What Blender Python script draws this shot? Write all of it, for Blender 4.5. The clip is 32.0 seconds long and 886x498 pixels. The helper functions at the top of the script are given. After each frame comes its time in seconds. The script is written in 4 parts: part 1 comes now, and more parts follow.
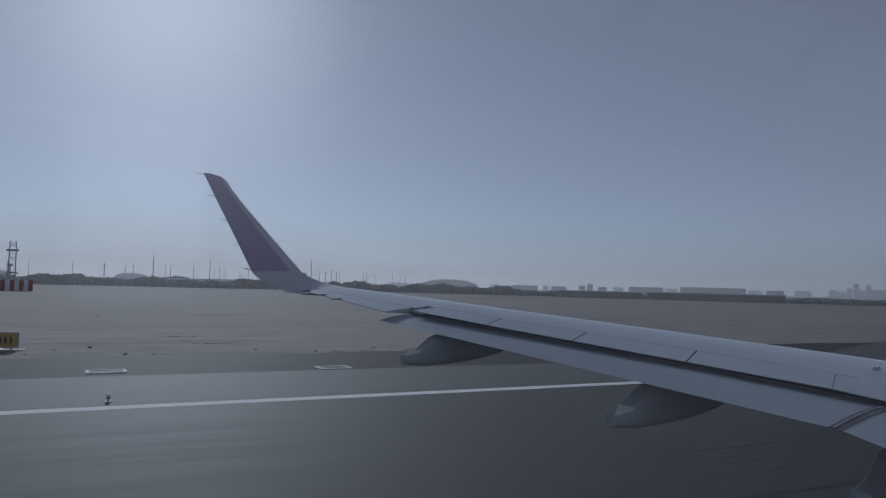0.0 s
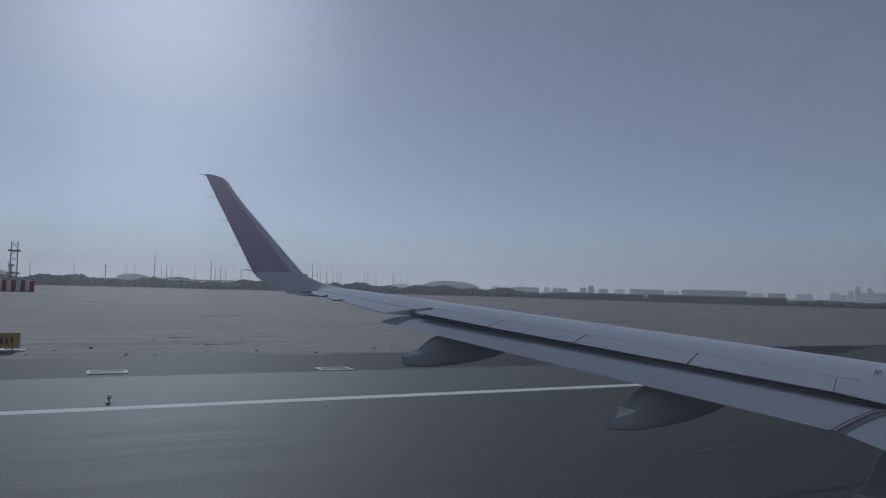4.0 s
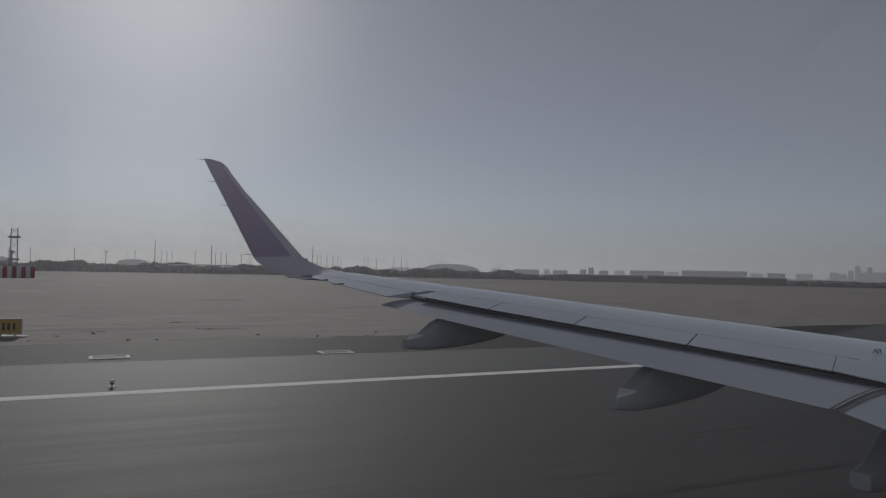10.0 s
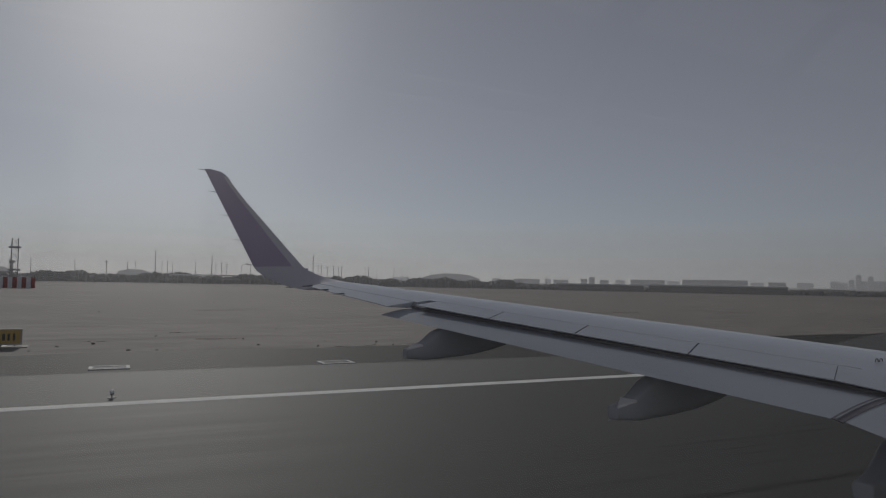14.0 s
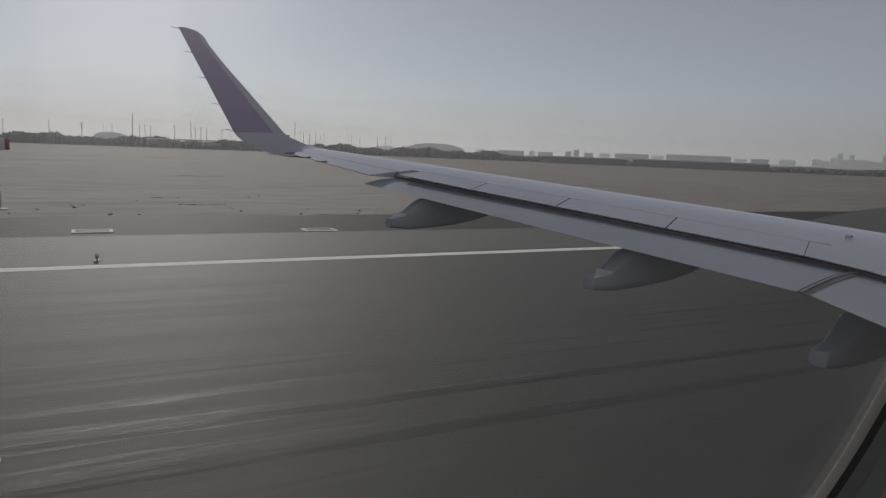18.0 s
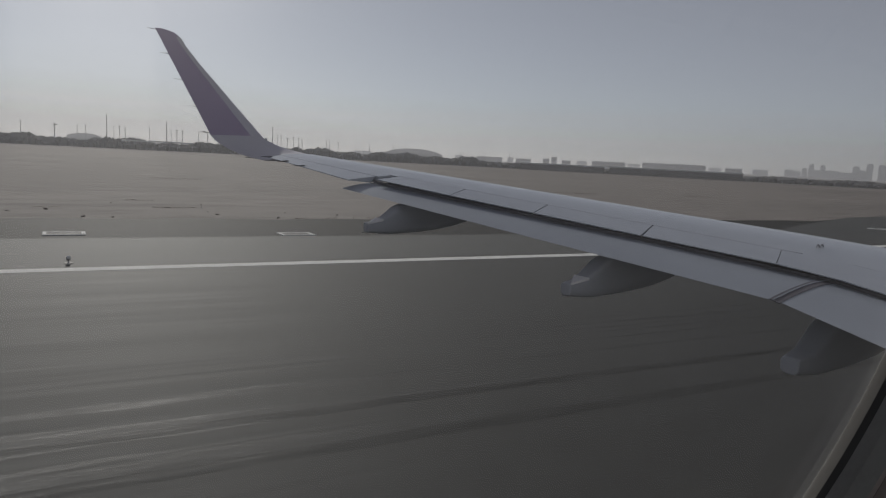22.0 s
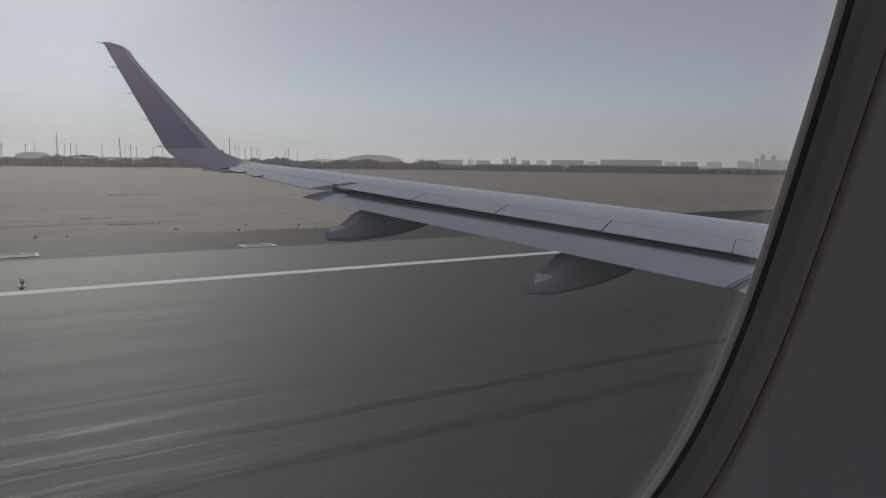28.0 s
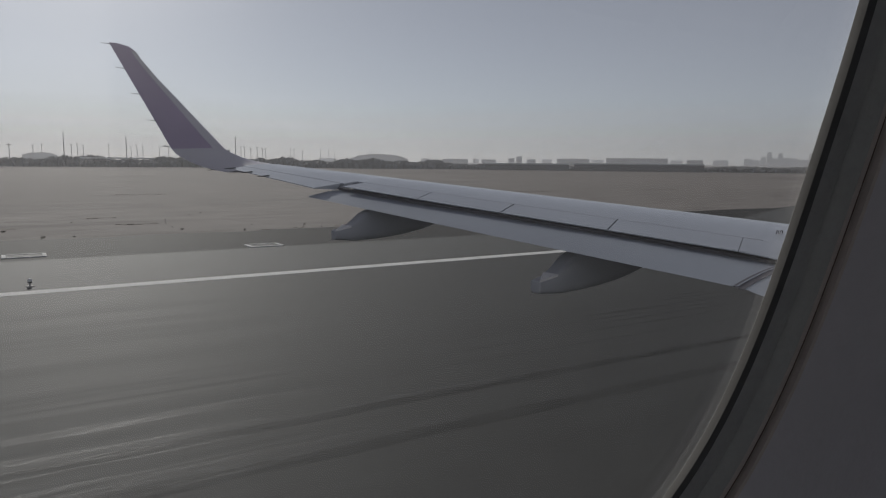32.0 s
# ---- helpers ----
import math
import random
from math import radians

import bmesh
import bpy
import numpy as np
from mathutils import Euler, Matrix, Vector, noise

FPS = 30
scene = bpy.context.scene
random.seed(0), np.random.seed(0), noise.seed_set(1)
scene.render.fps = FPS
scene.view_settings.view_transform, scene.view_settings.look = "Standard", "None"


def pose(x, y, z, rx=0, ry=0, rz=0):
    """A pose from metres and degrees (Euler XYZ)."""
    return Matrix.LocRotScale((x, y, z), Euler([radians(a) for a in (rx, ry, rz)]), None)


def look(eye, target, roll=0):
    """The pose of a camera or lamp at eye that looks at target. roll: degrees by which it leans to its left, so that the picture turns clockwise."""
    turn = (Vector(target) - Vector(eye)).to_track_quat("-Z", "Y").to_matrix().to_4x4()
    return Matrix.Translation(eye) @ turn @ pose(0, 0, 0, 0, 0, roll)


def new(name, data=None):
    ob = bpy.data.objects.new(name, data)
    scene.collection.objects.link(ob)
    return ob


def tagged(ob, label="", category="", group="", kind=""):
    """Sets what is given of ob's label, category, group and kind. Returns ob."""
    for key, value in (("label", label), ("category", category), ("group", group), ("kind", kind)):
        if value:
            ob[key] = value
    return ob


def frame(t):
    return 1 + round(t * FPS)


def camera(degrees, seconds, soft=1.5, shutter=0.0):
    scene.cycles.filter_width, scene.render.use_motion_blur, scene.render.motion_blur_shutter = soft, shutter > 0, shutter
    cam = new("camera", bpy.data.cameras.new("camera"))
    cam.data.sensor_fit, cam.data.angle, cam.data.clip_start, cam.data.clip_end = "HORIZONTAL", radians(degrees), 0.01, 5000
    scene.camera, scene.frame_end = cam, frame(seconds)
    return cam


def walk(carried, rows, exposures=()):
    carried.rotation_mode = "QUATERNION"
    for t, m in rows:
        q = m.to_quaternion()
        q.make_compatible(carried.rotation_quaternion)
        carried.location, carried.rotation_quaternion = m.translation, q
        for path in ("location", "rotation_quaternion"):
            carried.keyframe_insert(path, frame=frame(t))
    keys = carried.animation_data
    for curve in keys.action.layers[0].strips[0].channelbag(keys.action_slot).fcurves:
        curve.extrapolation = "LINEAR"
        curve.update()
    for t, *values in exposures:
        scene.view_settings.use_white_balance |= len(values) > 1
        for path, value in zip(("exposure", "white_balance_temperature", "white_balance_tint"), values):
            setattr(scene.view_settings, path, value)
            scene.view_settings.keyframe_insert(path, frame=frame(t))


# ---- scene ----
# ---- camera and walk ----
cam = camera(65.2, 32.0, soft=1.2)
EYE_X, EYE_Z = -13.9, 4.25
PATH = [  # seconds, out from the keel line, heading, tilt, lean
    (0.0, 1.492, 30.24, 3.10, 1.48),
    (0.5, 1.492, 30.41, 3.13, 1.45),
    (1.0, 1.492, 31.60, 3.97, 1.18),
    (1.5, 1.492, 31.87, 4.11, 1.24),
    (2.0, 1.492, 31.16, 3.38, 1.47),
    (2.5, 1.492, 31.29, 3.51, 1.49),
    (4.5, 1.491, 29.80, 3.22, 1.79),
    (5.0, 1.491, 30.38, 3.77, 2.44),
    (5.5, 1.491, 31.01, 1.70, 1.93),
    (6.0, 1.491, 30.99, 1.34, 1.42),
    (6.5, 1.491, 31.08, 1.37, 1.49),
    (7.0, 1.491, 30.22, 1.33, 1.02),
    (7.5, 1.491, 29.84, 1.41, 1.27),
    (8.0, 1.491, 30.20, 1.74, 1.39),
    (8.5, 1.491, 30.70, 2.24, 1.38),
    (9.0, 1.491, 31.13, 2.51, 1.93),
    (9.5, 1.491, 30.81, 2.34, 1.69),
    (10.0, 1.491, 30.17, 1.82, 1.18),
    (10.5, 1.491, 30.09, 1.64, 0.91),
    (11.0, 1.491, 30.25, 1.79, 0.81),
    (11.5, 1.491, 30.42, 1.77, 1.01),
    (12.0, 1.491, 30.35, 2.13, 1.01),
    (12.5, 1.490, 30.92, 2.49, 1.42),
    (13.0, 1.490, 30.55, 2.47, 1.30),
    (13.5, 1.490, 30.38, 2.57, 1.16),
    (15.5, 1.490, 29.28, 2.60, 1.04),
    (16.0, 1.490, 29.80, 2.21, 1.15),
    (16.5, 1.490, 30.65, 0.34, 2.23),
    (17.0, 1.486, 31.62, 0.75, 1.99),
    (17.5, 1.482, 31.91, -5.18, 2.18),
    (18.0, 1.483, 31.80, -8.04, 2.27),
    (18.5, 1.484, 32.24, -7.44, 2.78),
    (19.0, 1.485, 33.14, -6.16, 2.95),
    (19.5, 1.486, 32.10, -5.96, 1.90),
    (20.0, 1.487, 33.54, -6.04, 2.41),
    (20.5, 1.486, 34.06, -5.44, 2.21),
    (21.0, 1.484, 32.74, -5.29, 3.05),
    (21.5, 1.486, 32.19, -5.44, 2.68),
    (22.0, 1.487, 33.64, -7.50, 3.00),
    (22.5, 1.484, 33.69, -6.03, 3.10),
    (23.0, 1.481, 33.63, -7.15, 2.04),
    (23.5, 1.481, 32.39, -7.73, -0.28),
    (24.0, 1.481, 35.42, -6.53, 2.20),
    (24.5, 1.478, 38.99, -6.25, 2.30),
    (25.0, 1.475, 39.35, -6.98, 0.96),
    (25.5, 1.472, 37.74, -7.78, 2.48),
    (27.5, 1.452, 38.61, -6.95, 2.15),
    (28.0, 1.450, 36.58, -7.07, 0.72),
    (28.5, 1.457, 35.16, -7.28, 0.73),
    (29.0, 1.463, 34.52, -7.41, -0.03),
    (29.5, 1.464, 34.75, -7.02, 0.43),
    (30.0, 1.468, 34.33, -7.38, 1.05),
    (30.5, 1.462, 34.02, -7.50, 0.98),
    (31.0, 1.459, 35.44, -6.90, 1.03),
    (31.5, 1.457, 35.25, -7.62, 0.69),
    (32.0, 1.455, 36.12, -7.15, 0.54),
]


def gaze(out, heading, tilt, lean):
    """Camera pose: x runs towards the nose, y out over the port wing; heading 0 looks straight out."""
    a, b = radians(heading), radians(tilt)
    eye = Vector((EYE_X, out, EYE_Z))
    way = Vector((math.sin(a) * math.cos(b), math.cos(a) * math.cos(b), math.sin(b)))
    return look(eye, eye + way, lean)


EXPOSURES = [
    (0.0, -0.54, 5350, 9), (5.0, -0.48, 5450, 9), (7.0, -0.46, 5700, 9), (8.0, -0.50, 5950, 9), (9.0, -0.55, 6150, 10), (12.0, -0.68, 6480, 10), (13.0, -0.7, 6420, 10), (16.0, -0.72, 6430, 10),
    (17.0, -0.62, 6450, 10), (18.0, -0.16, 6560, 10), (19.0, -0.22, 6540, 10), (23.0, -0.18, 6520, 10), (25.0, 0.02, 6560, 10), (28.0, -0.10, 6500, 10), (32.0, -0.16, 6450, 10),
]
walk(cam, [(r[0], gaze(*r[1:])) for r in PATH], EXPOSURES)

# ---- sky and sun ----
SUN_AZ, SUN_EL = radians(8.0), radians(22.8)
world = bpy.data.worlds.new("sky")
scene.world = world
world.use_nodes = True
wn, wl = world.node_tree.nodes, world.node_tree.links
sky = wn.new("ShaderNodeTexSky")
sky.sky_type, sky.sun_disc = "NISHITA", False
sky.sun_elevation, sky.sun_rotation = SUN_EL, SUN_AZ
sky.altitude, sky.air_density, sky.dust_density, sky.ozone_density = 0, 0.8, 0.2, 3.0
wn["Background"].inputs["Strength"].default_value = 0.062
haze = wn.new("ShaderNodeHueSaturation")
haze.inputs["Saturation"].default_value = 0.37
wl.new(sky.outputs[0], haze.inputs["Color"])
dust = wn.new("ShaderNodeMix")  # even dust haze over the whole sky
dust.data_type = "RGBA"
dust.inputs[0].default_value = 0.20
dust.inputs[7].default_value = (7.2, 6.5, 7.1, 1)
wl.new(haze.outputs[0], dust.inputs[6])
# thick dust spreads the bright ring round the sun: radiance past GLARE grows slowly
GLARE = 10.6
lum, over, ease, even = wn.new("ShaderNodeRGBToBW"), wn.new("ShaderNodeMath"), wn.new("ShaderNodeMath"), wn.new("ShaderNodeVectorMath")
over.operation, ease.operation, even.operation = "DIVIDE", "POWER", "SCALE"
over.inputs[0].default_value, over.use_clamp, ease.inputs[1].default_value = GLARE, True, 0.78
wl.new(dust.outputs[2], lum.inputs[0])
wl.new(lum.outputs[0], over.inputs[1])
wl.new(over.outputs[0], ease.inputs[0])
wl.new(dust.outputs[2], even.inputs[0])
wl.new(ease.outputs[0], even.inputs["Scale"])
wl.new(even.outputs[0], wn["Background"].inputs["Color"])
sun = bpy.data.lights.new("sun", "SUN")
sun.energy, sun.angle, sun.color = 3.0, radians(0.6), (1.0, 0.95, 0.87)
sun_ob = new("sun", sun)
sun_ob.matrix_world = look((0, 0, 60), (-60 * math.sin(SUN_AZ) * math.cos(SUN_EL), -60 * math.cos(SUN_AZ) * math.cos(SUN_EL), 60 - 60 * math.sin(SUN_EL)))


# ---- materials ----
def material(name):
    m = bpy.data.materials.new(name)
    m.use_nodes = True
    return m, m.node_tree.nodes, m.node_tree.links, m.node_tree.nodes["Principled BSDF"]


def coords(n, l, scale, kind="Object"):
    tc, mp = n.new("ShaderNodeTexCoord"), n.new("ShaderNodeMapping")
    mp.inputs["Scale"].default_value = scale
    l.new(tc.outputs[kind], mp.inputs["Vector"])
    return mp.outputs[0]


def noise_tex(n, l, vec, scale, detail=6.0, rough=0.6):
    t = n.new("ShaderNodeTexNoise")
    t.inputs["Scale"].default_value, t.inputs["Detail"].default_value, t.inputs["Roughness"].default_value = scale, detail, rough
    l.new(vec, t.inputs["Vector"])
    return t.outputs["Fac"]


def ramp(n, l, fac, stops):
    r = n.new("ShaderNodeValToRGB")
    while len(r.color_ramp.elements) < len(stops):
        r.color_ramp.elements.new(0.5)
    for e, (p, c) in zip(r.color_ramp.elements, stops):
        e.position, e.color = p, (*c, 1) if len(c) == 3 else c
    l.new(fac, r.inputs[0])
    return r.outputs[0]


def mixed(n, l, fac, a, b, mode="MIX"):
    m = n.new("ShaderNodeMix")
    m.data_type, m.blend_type = "RGBA", mode
    for sock, v in ((m.inputs[0], fac), (m.inputs[6], a), (m.inputs[7], b)):
        if isinstance(v, (int, float)):
            sock.default_value = v
        elif isinstance(v, tuple):
            sock.default_value = (*v, 1)
        else:
            l.new(v, sock)
    return m.outputs[2]


def bump(n, l, bsdf, height, strength, distance=0.01):
    b = n.new("ShaderNodeBump")
    b.inputs["Strength"].default_value, b.inputs["Distance"].default_value = strength, distance
    l.new(height, b.inputs["Height"])
    l.new(b.outputs[0], bsdf.inputs["Normal"])


def paint(name, colour, rough=0.4, vary=0.12, scale=3.0, metal=0.0, grain=0.15, stretch=(1, 1, 1)):
    m, n, l, b = material(name)
    v = coords(n, l, stretch)
    a = noise_tex(n, l, v, scale, 8)
    f = noise_tex(n, l, v, scale * 18, 4)
    dark = tuple(c * (1 - vary) for c in colour)
    light = tuple(min(1, c * (1 + vary * 0.6)) for c in colour)
    c1 = ramp(n, l, a, [(0.3, dark), (0.7, light)])
    c2 = ramp(n, l, f, [(0.3, (1 - vary * 0.5,) * 3), (0.7, (1, 1, 1))])
    l.new(mixed(n, l, 1.0, c1, c2, "MULTIPLY"), b.inputs["Base Color"])
    l.new(ramp(n, l, a, [(0.3, (rough * 0.85,) * 3), (0.7, (min(1, rough * 1.2),) * 3)]), b.inputs["Roughness"])
    b.inputs["Metallic"].default_value = metal
    bump(n, l, b, f, grain, 0.004)
    return m


def sand_material():
    m, n, l, b = material("desert_sand")
    v = coords(n, l, (0.35, 1.0, 1.0))
    big = noise_tex(n, l, v, 0.03, 5)
    mid = noise_tex(n, l, v, 0.45, 7)
    fine = noise_tex(n, l, coords(n, l, (1, 1, 1)), 6.0, 6)
    c = ramp(n, l, big, [(0.3, (0.150, 0.132, 0.119)), (0.55, (0.203, 0.180, 0.163)), (0.75, (0.248, 0.220, 0.199))])
    c = mixed(n, l, 1.0, c, ramp(n, l, mid, [(0.3, (0.60, 0.58, 0.57)), (0.62, (1.05, 1.05, 1.05))]), "MULTIPLY")
    c = mixed(n, l, 1.0, c, ramp(n, l, fine, [(0.3, (0.82, 0.82, 0.82)), (0.7, (1, 1, 1))]), "MULTIPLY")
    track = noise_tex(n, l, coords(n, l, (0.05, 1.0, 1.0)), 0.16, 5, 0.65)
    c = mixed(n, l, 1.0, c, ramp(n, l, track, [(0.30, (0.62, 0.61, 0.60)), (0.42, (1, 1, 1))]), "MULTIPLY")
    l.new(c, b.inputs["Base Color"])
    b.inputs["Roughness"].default_value = 0.95
    bump(n, l, b, mid, 0.35, 0.12)
    return m


def asphalt_material(name, tone, worn, rubber, shine=0.4, gloss=0.0):
    """Asphalt with lengthwise streaks; rubber is the share of dark tyre deposit, gloss of tyre-polished stone."""
    m, n, l, b = material(name)
    streak = noise_tex(n, l, coords(n, l, (0.012, 1.0, 1.0)), 0.9, 6, 0.62)
    band = noise_tex(n, l, coords(n, l, (0.004, 1.0, 1.0)), 0.17, 4)
    patch = noise_tex(n, l, coords(n, l, (0.4, 1, 1)), 0.16, 6)
    grit = noise_tex(n, l, coords(n, l, (1, 1, 1)), 55.0, 5, 0.75)
    c = ramp(n, l, patch, [(0.25, tone), (0.75, worn)])
    smear = ramp(n, l, streak, [(0.40, (0, 0, 0)), (0.68, (1, 1, 1))])
    lane = ramp(n, l, band, [(0.42, (0, 0, 0)), (0.60, (1, 1, 1))])
    dep = mixed(n, l, 1.0, smear, lane, "MULTIPLY")
    dep = mixed(n, l, rubber, (0, 0, 0), dep)
    scuff = noise_tex(n, l, coords(n, l, (0.02, 1.0, 1.0)), 5.5, 5, 0.7)
    blot = noise_tex(n, l, coords(n, l, (0.5, 1, 1)), 1.3, 6, 0.7)
    c = mixed(n, l, dep, c, (0.018, 0.018, 0.019))
    c = mixed(n, l, 1.0, c, ramp(n, l, grit, [(0.3, (0.55, 0.55, 0.55)), (0.7, (1.4, 1.4, 1.4))]), "MULTIPLY")
    c = mixed(n, l, 1.0, c, ramp(n, l, scuff, [(0.32, (0.84, 0.84, 0.84)), (0.55, (1.0, 1.0, 1.0)), (0.72, (1.22, 1.22, 1.21))]), "MULTIPLY")
    c = mixed(n, l, 1.0, c, ramp(n, l, blot, [(0.3, (0.80, 0.80, 0.80)), (0.7, (1.2, 1.2, 1.2))]), "MULTIPLY")
    l.new(c, b.inputs["Base Color"])
    polish = mixed(n, l, gloss, (0, 0, 0), ramp(n, l, scuff, [(0.38, (0, 0, 0)), (0.70, (1, 1, 1))]))
    polish = mixed(n, l, 1.0, polish, ramp(n, l, streak, [(0.32, (0.25,) * 3), (0.62, (1, 1, 1))]), "MULTIPLY")
    l.new(ramp(n, l, polish, [(0.0, (0.80,) * 3), (1.0, (0.40,) * 3)]), b.inputs["Roughness"])
    groove = noise_tex(n, l, coords(n, l, (0.05, 1, 1)), 16.0, 4, 0.7)
    both = n.new("ShaderNodeMath")
    both.operation = "MULTIPLY_ADD"
    both.inputs[1].default_value = 0.5
    l.new(groove, both.inputs[0])
    l.new(grit, both.inputs[2])
    b.inputs["Specular IOR Level"].default_value = shine
    bump(n, l, b, both.outputs[0], 0.25, 0.003)
    return m


def pane_material():
    """Dusty, finely scratched acrylic: nearly clear, with a thin scattering film."""
    m, n, l, b = material("scratched_acrylic")
    n.remove(b)
    clear, film, gloss = n.new("ShaderNodeBsdfTransparent"), n.new("ShaderNodeBsdfTranslucent"), n.new("ShaderNodeBsdfGlossy")
    clear.inputs[0].default_value = (0.93, 0.94, 0.95, 1)
    film.inputs[0].default_value = (0.92, 0.95, 1.0, 1)
    gloss.inputs["Roughness"].default_value = 0.02
    dirt = noise_tex(n, l, coords(n, l, (1, 1, 1)), 9.0, 5)
    amount = ramp(n, l, dirt, [(0.3, (0.0075,) * 3), (0.75, (0.0165,) * 3)])
    scratch = n.new("ShaderNodeBsdfRefraction")
    scratch.inputs["IOR"].default_value, scratch.inputs["Roughness"].default_value = 1.25, 1.0
    both = n.new("ShaderNodeMixShader")
    both.inputs[0].default_value = 0.62
    l.new(film.outputs[0], both.inputs[1])
    l.new(scratch.outputs[0], both.inputs[2])
    a, c = n.new("ShaderNodeMixShader"), n.new("ShaderNodeMixShader")
    l.new(amount, a.inputs[0])
    l.new(clear.outputs[0], a.inputs[1])
    l.new(both.outputs[0], a.inputs[2])
    c.inputs[0].default_value = 0.015
    l.new(a.outputs[0], c.inputs[1])
    l.new(gloss.outputs[0], c.inputs[2])
    l.new(c.outputs[0], n["Material Output"].inputs[0])
    return m


SAND = sand_material()
RUNWAY = asphalt_material("runway_asphalt", (0.0180, 0.0190, 0.0193), (0.0258, 0.0267, 0.0265), 0.45, 0.26, 0.16)
SHOULDER = asphalt_material("shoulder_asphalt", (0.043, 0.0445, 0.0448), (0.060, 0.061, 0.0602), 0.1, 0.3)
DARKSTRIP = asphalt_material("bitumen_sealed_strip", (0.026, 0.026, 0.026), (0.040, 0.038, 0.036), 0.1, 0.08)
MARK = paint("worn_white_marking", (0.70, 0.70, 0.68), 0.9, 0.25, 1.2, grain=0.4)
YELLOW = paint("worn_yellow_marking", (0.55, 0.36, 0.07), 0.6, 0.25, 1.2, grain=0.4)
CONCRETE = paint("pale_concrete", (0.45, 0.43, 0.40), 0.85, 0.2, 1.5, grain=0.4)
SKIN = paint("light_grey_aircraft_paint", (0.395, 0.425, 0.475), 0.21, 0.10, 0.8, grain=0.02, stretch=(1, 0.4, 1))
FLAPSKIN = paint("flap_grey_paint", (0.300, 0.328, 0.376), 0.34, 0.12, 0.9, grain=0.02, stretch=(1, 0.3, 1))
UNDER = paint("fairing_grey_paint", (0.36, 0.375, 0.41), 0.45, 0.10, 1.2, grain=0.02)
WHITE = paint("white_aircraft_paint", (0.78, 0.78, 0.79), 0.34, 0.06, 1.0, grain=0.02)
PURPLE = paint("plum_aircraft_paint", (0.350, 0.278, 0.415), 0.32, 0.10, 1.4, grain=0.02)
BAND = paint("pale_grey_edge_paint", (0.53, 0.515, 0.57), 0.4, 0.06, 1.0, grain=0.02)
GAP = paint("dark_sealant", (0.03, 0.03, 0.033), 0.7, 0.2, 4.0)
COVE = paint("dark_violet_grey", (0.115, 0.110, 0.130), 0.7, 0.3, 2.0)
METAL = paint("dull_aluminium", (0.45, 0.45, 0.46), 0.4, 0.15, 6.0, metal=0.8)
BLACK = paint("black_rubber", (0.02, 0.02, 0.02), 0.6, 0.2, 8.0)
GASKET = paint("grey_window_gasket", (0.33, 0.33, 0.325), 0.55, 0.2, 25.0)
LIPSEAL = paint("smooth_seal_lip", (0.078, 0.077, 0.075), 0.9, 0.1, 10.0, grain=0.0)
LIPSEAL.node_tree.nodes["Principled BSDF"].inputs["Specular IOR Level"].default_value = 0.1
INNERSEAL = paint("mid_grey_inner_seal", (0.38, 0.385, 0.375), 0.5, 0.15, 25.0)
GROOVE = paint("brown_reveal_groove", (0.13, 0.085, 0.065), 0.6, 0.2, 20.0)
TRIM = paint("cream_reveal_plastic", (0.50, 0.44, 0.41), 0.5, 0.12, 20.0)
LINER = paint("beige_cabin_liner", (0.52, 0.50, 0.53), 0.6, 0.08, 14.0, grain=0.1)


def rim_material(name, low, high):
    """Milky worn rim of the pane."""
    m, n, l, b = material(name)
    n.remove(b)
    clear, milk, mix = n.new("ShaderNodeBsdfTransparent"), n.new("ShaderNodeBsdfTranslucent"), n.new("ShaderNodeMixShader")
    milk.inputs[0].default_value = (0.8, 0.8, 0.78, 1)
    wear = noise_tex(n, l, coords(n, l, (1, 1, 1)), 14.0, 3)
    l.new(ramp(n, l, wear, [(0.3, (low,) * 3), (0.7, (high,) * 3)]), mix.inputs[0])
    l.new(clear.outputs[0], mix.inputs[1])
    l.new(milk.outputs[0], mix.inputs[2])
    l.new(mix.outputs[0], n["Material Output"].inputs[0])
    return m


FROST = rim_material("milky_pane_rim", 0.03, 0.05)
HAZERIM = rim_material("hazy_pane_rim", 0.015, 0.03)
PANE = pane_material()
DRYGRASS = paint("dry_tuft_straw", (0.185, 0.150, 0.122), 0.9, 0.3, 3.0)
STEEL = paint("galvanised_steel", (0.42, 0.42, 0.42), 0.55, 0.2, 3.0, metal=0.4)
DARKSTEEL = paint("weathered_dark_steel", (0.16, 0.16, 0.165), 0.65, 0.2, 3.0, metal=0.3)
WALLS = paint("sun_bleached_plaster", (0.60, 0.58, 0.56), 0.85, 0.15, 0.05)
ROOFS = paint("pale_metal_roof", (0.70, 0.70, 0.69), 0.5, 0.12, 0.05)
GLASSY = paint("dark_window_band", (0.36, 0.36, 0.37), 0.35, 0.2, 0.1)


FOLIAGE = paint("dusty_scrub_leaves", (0.095, 0.092, 0.090), 0.9, 0.2, 0.3)
HEDGE = paint("dusty_boundary_wall", (0.130, 0.122, 0.118), 0.9, 0.2, 0.2)
ROOFLINE = paint("sunlit_white_roofing", (0.80, 0.80, 0.79), 0.6, 0.1, 0.2)
FARWALL = paint("far_plaster", (0.30, 0.30, 0.30), 0.85, 0.1, 0.05)
FARROOF = paint("far_roof", (0.36, 0.36, 0.36), 0.7, 0.1, 0.05)
FARGLASS = paint("far_window_band", (0.20, 0.20, 0.21), 0.5, 0.1, 0.05)


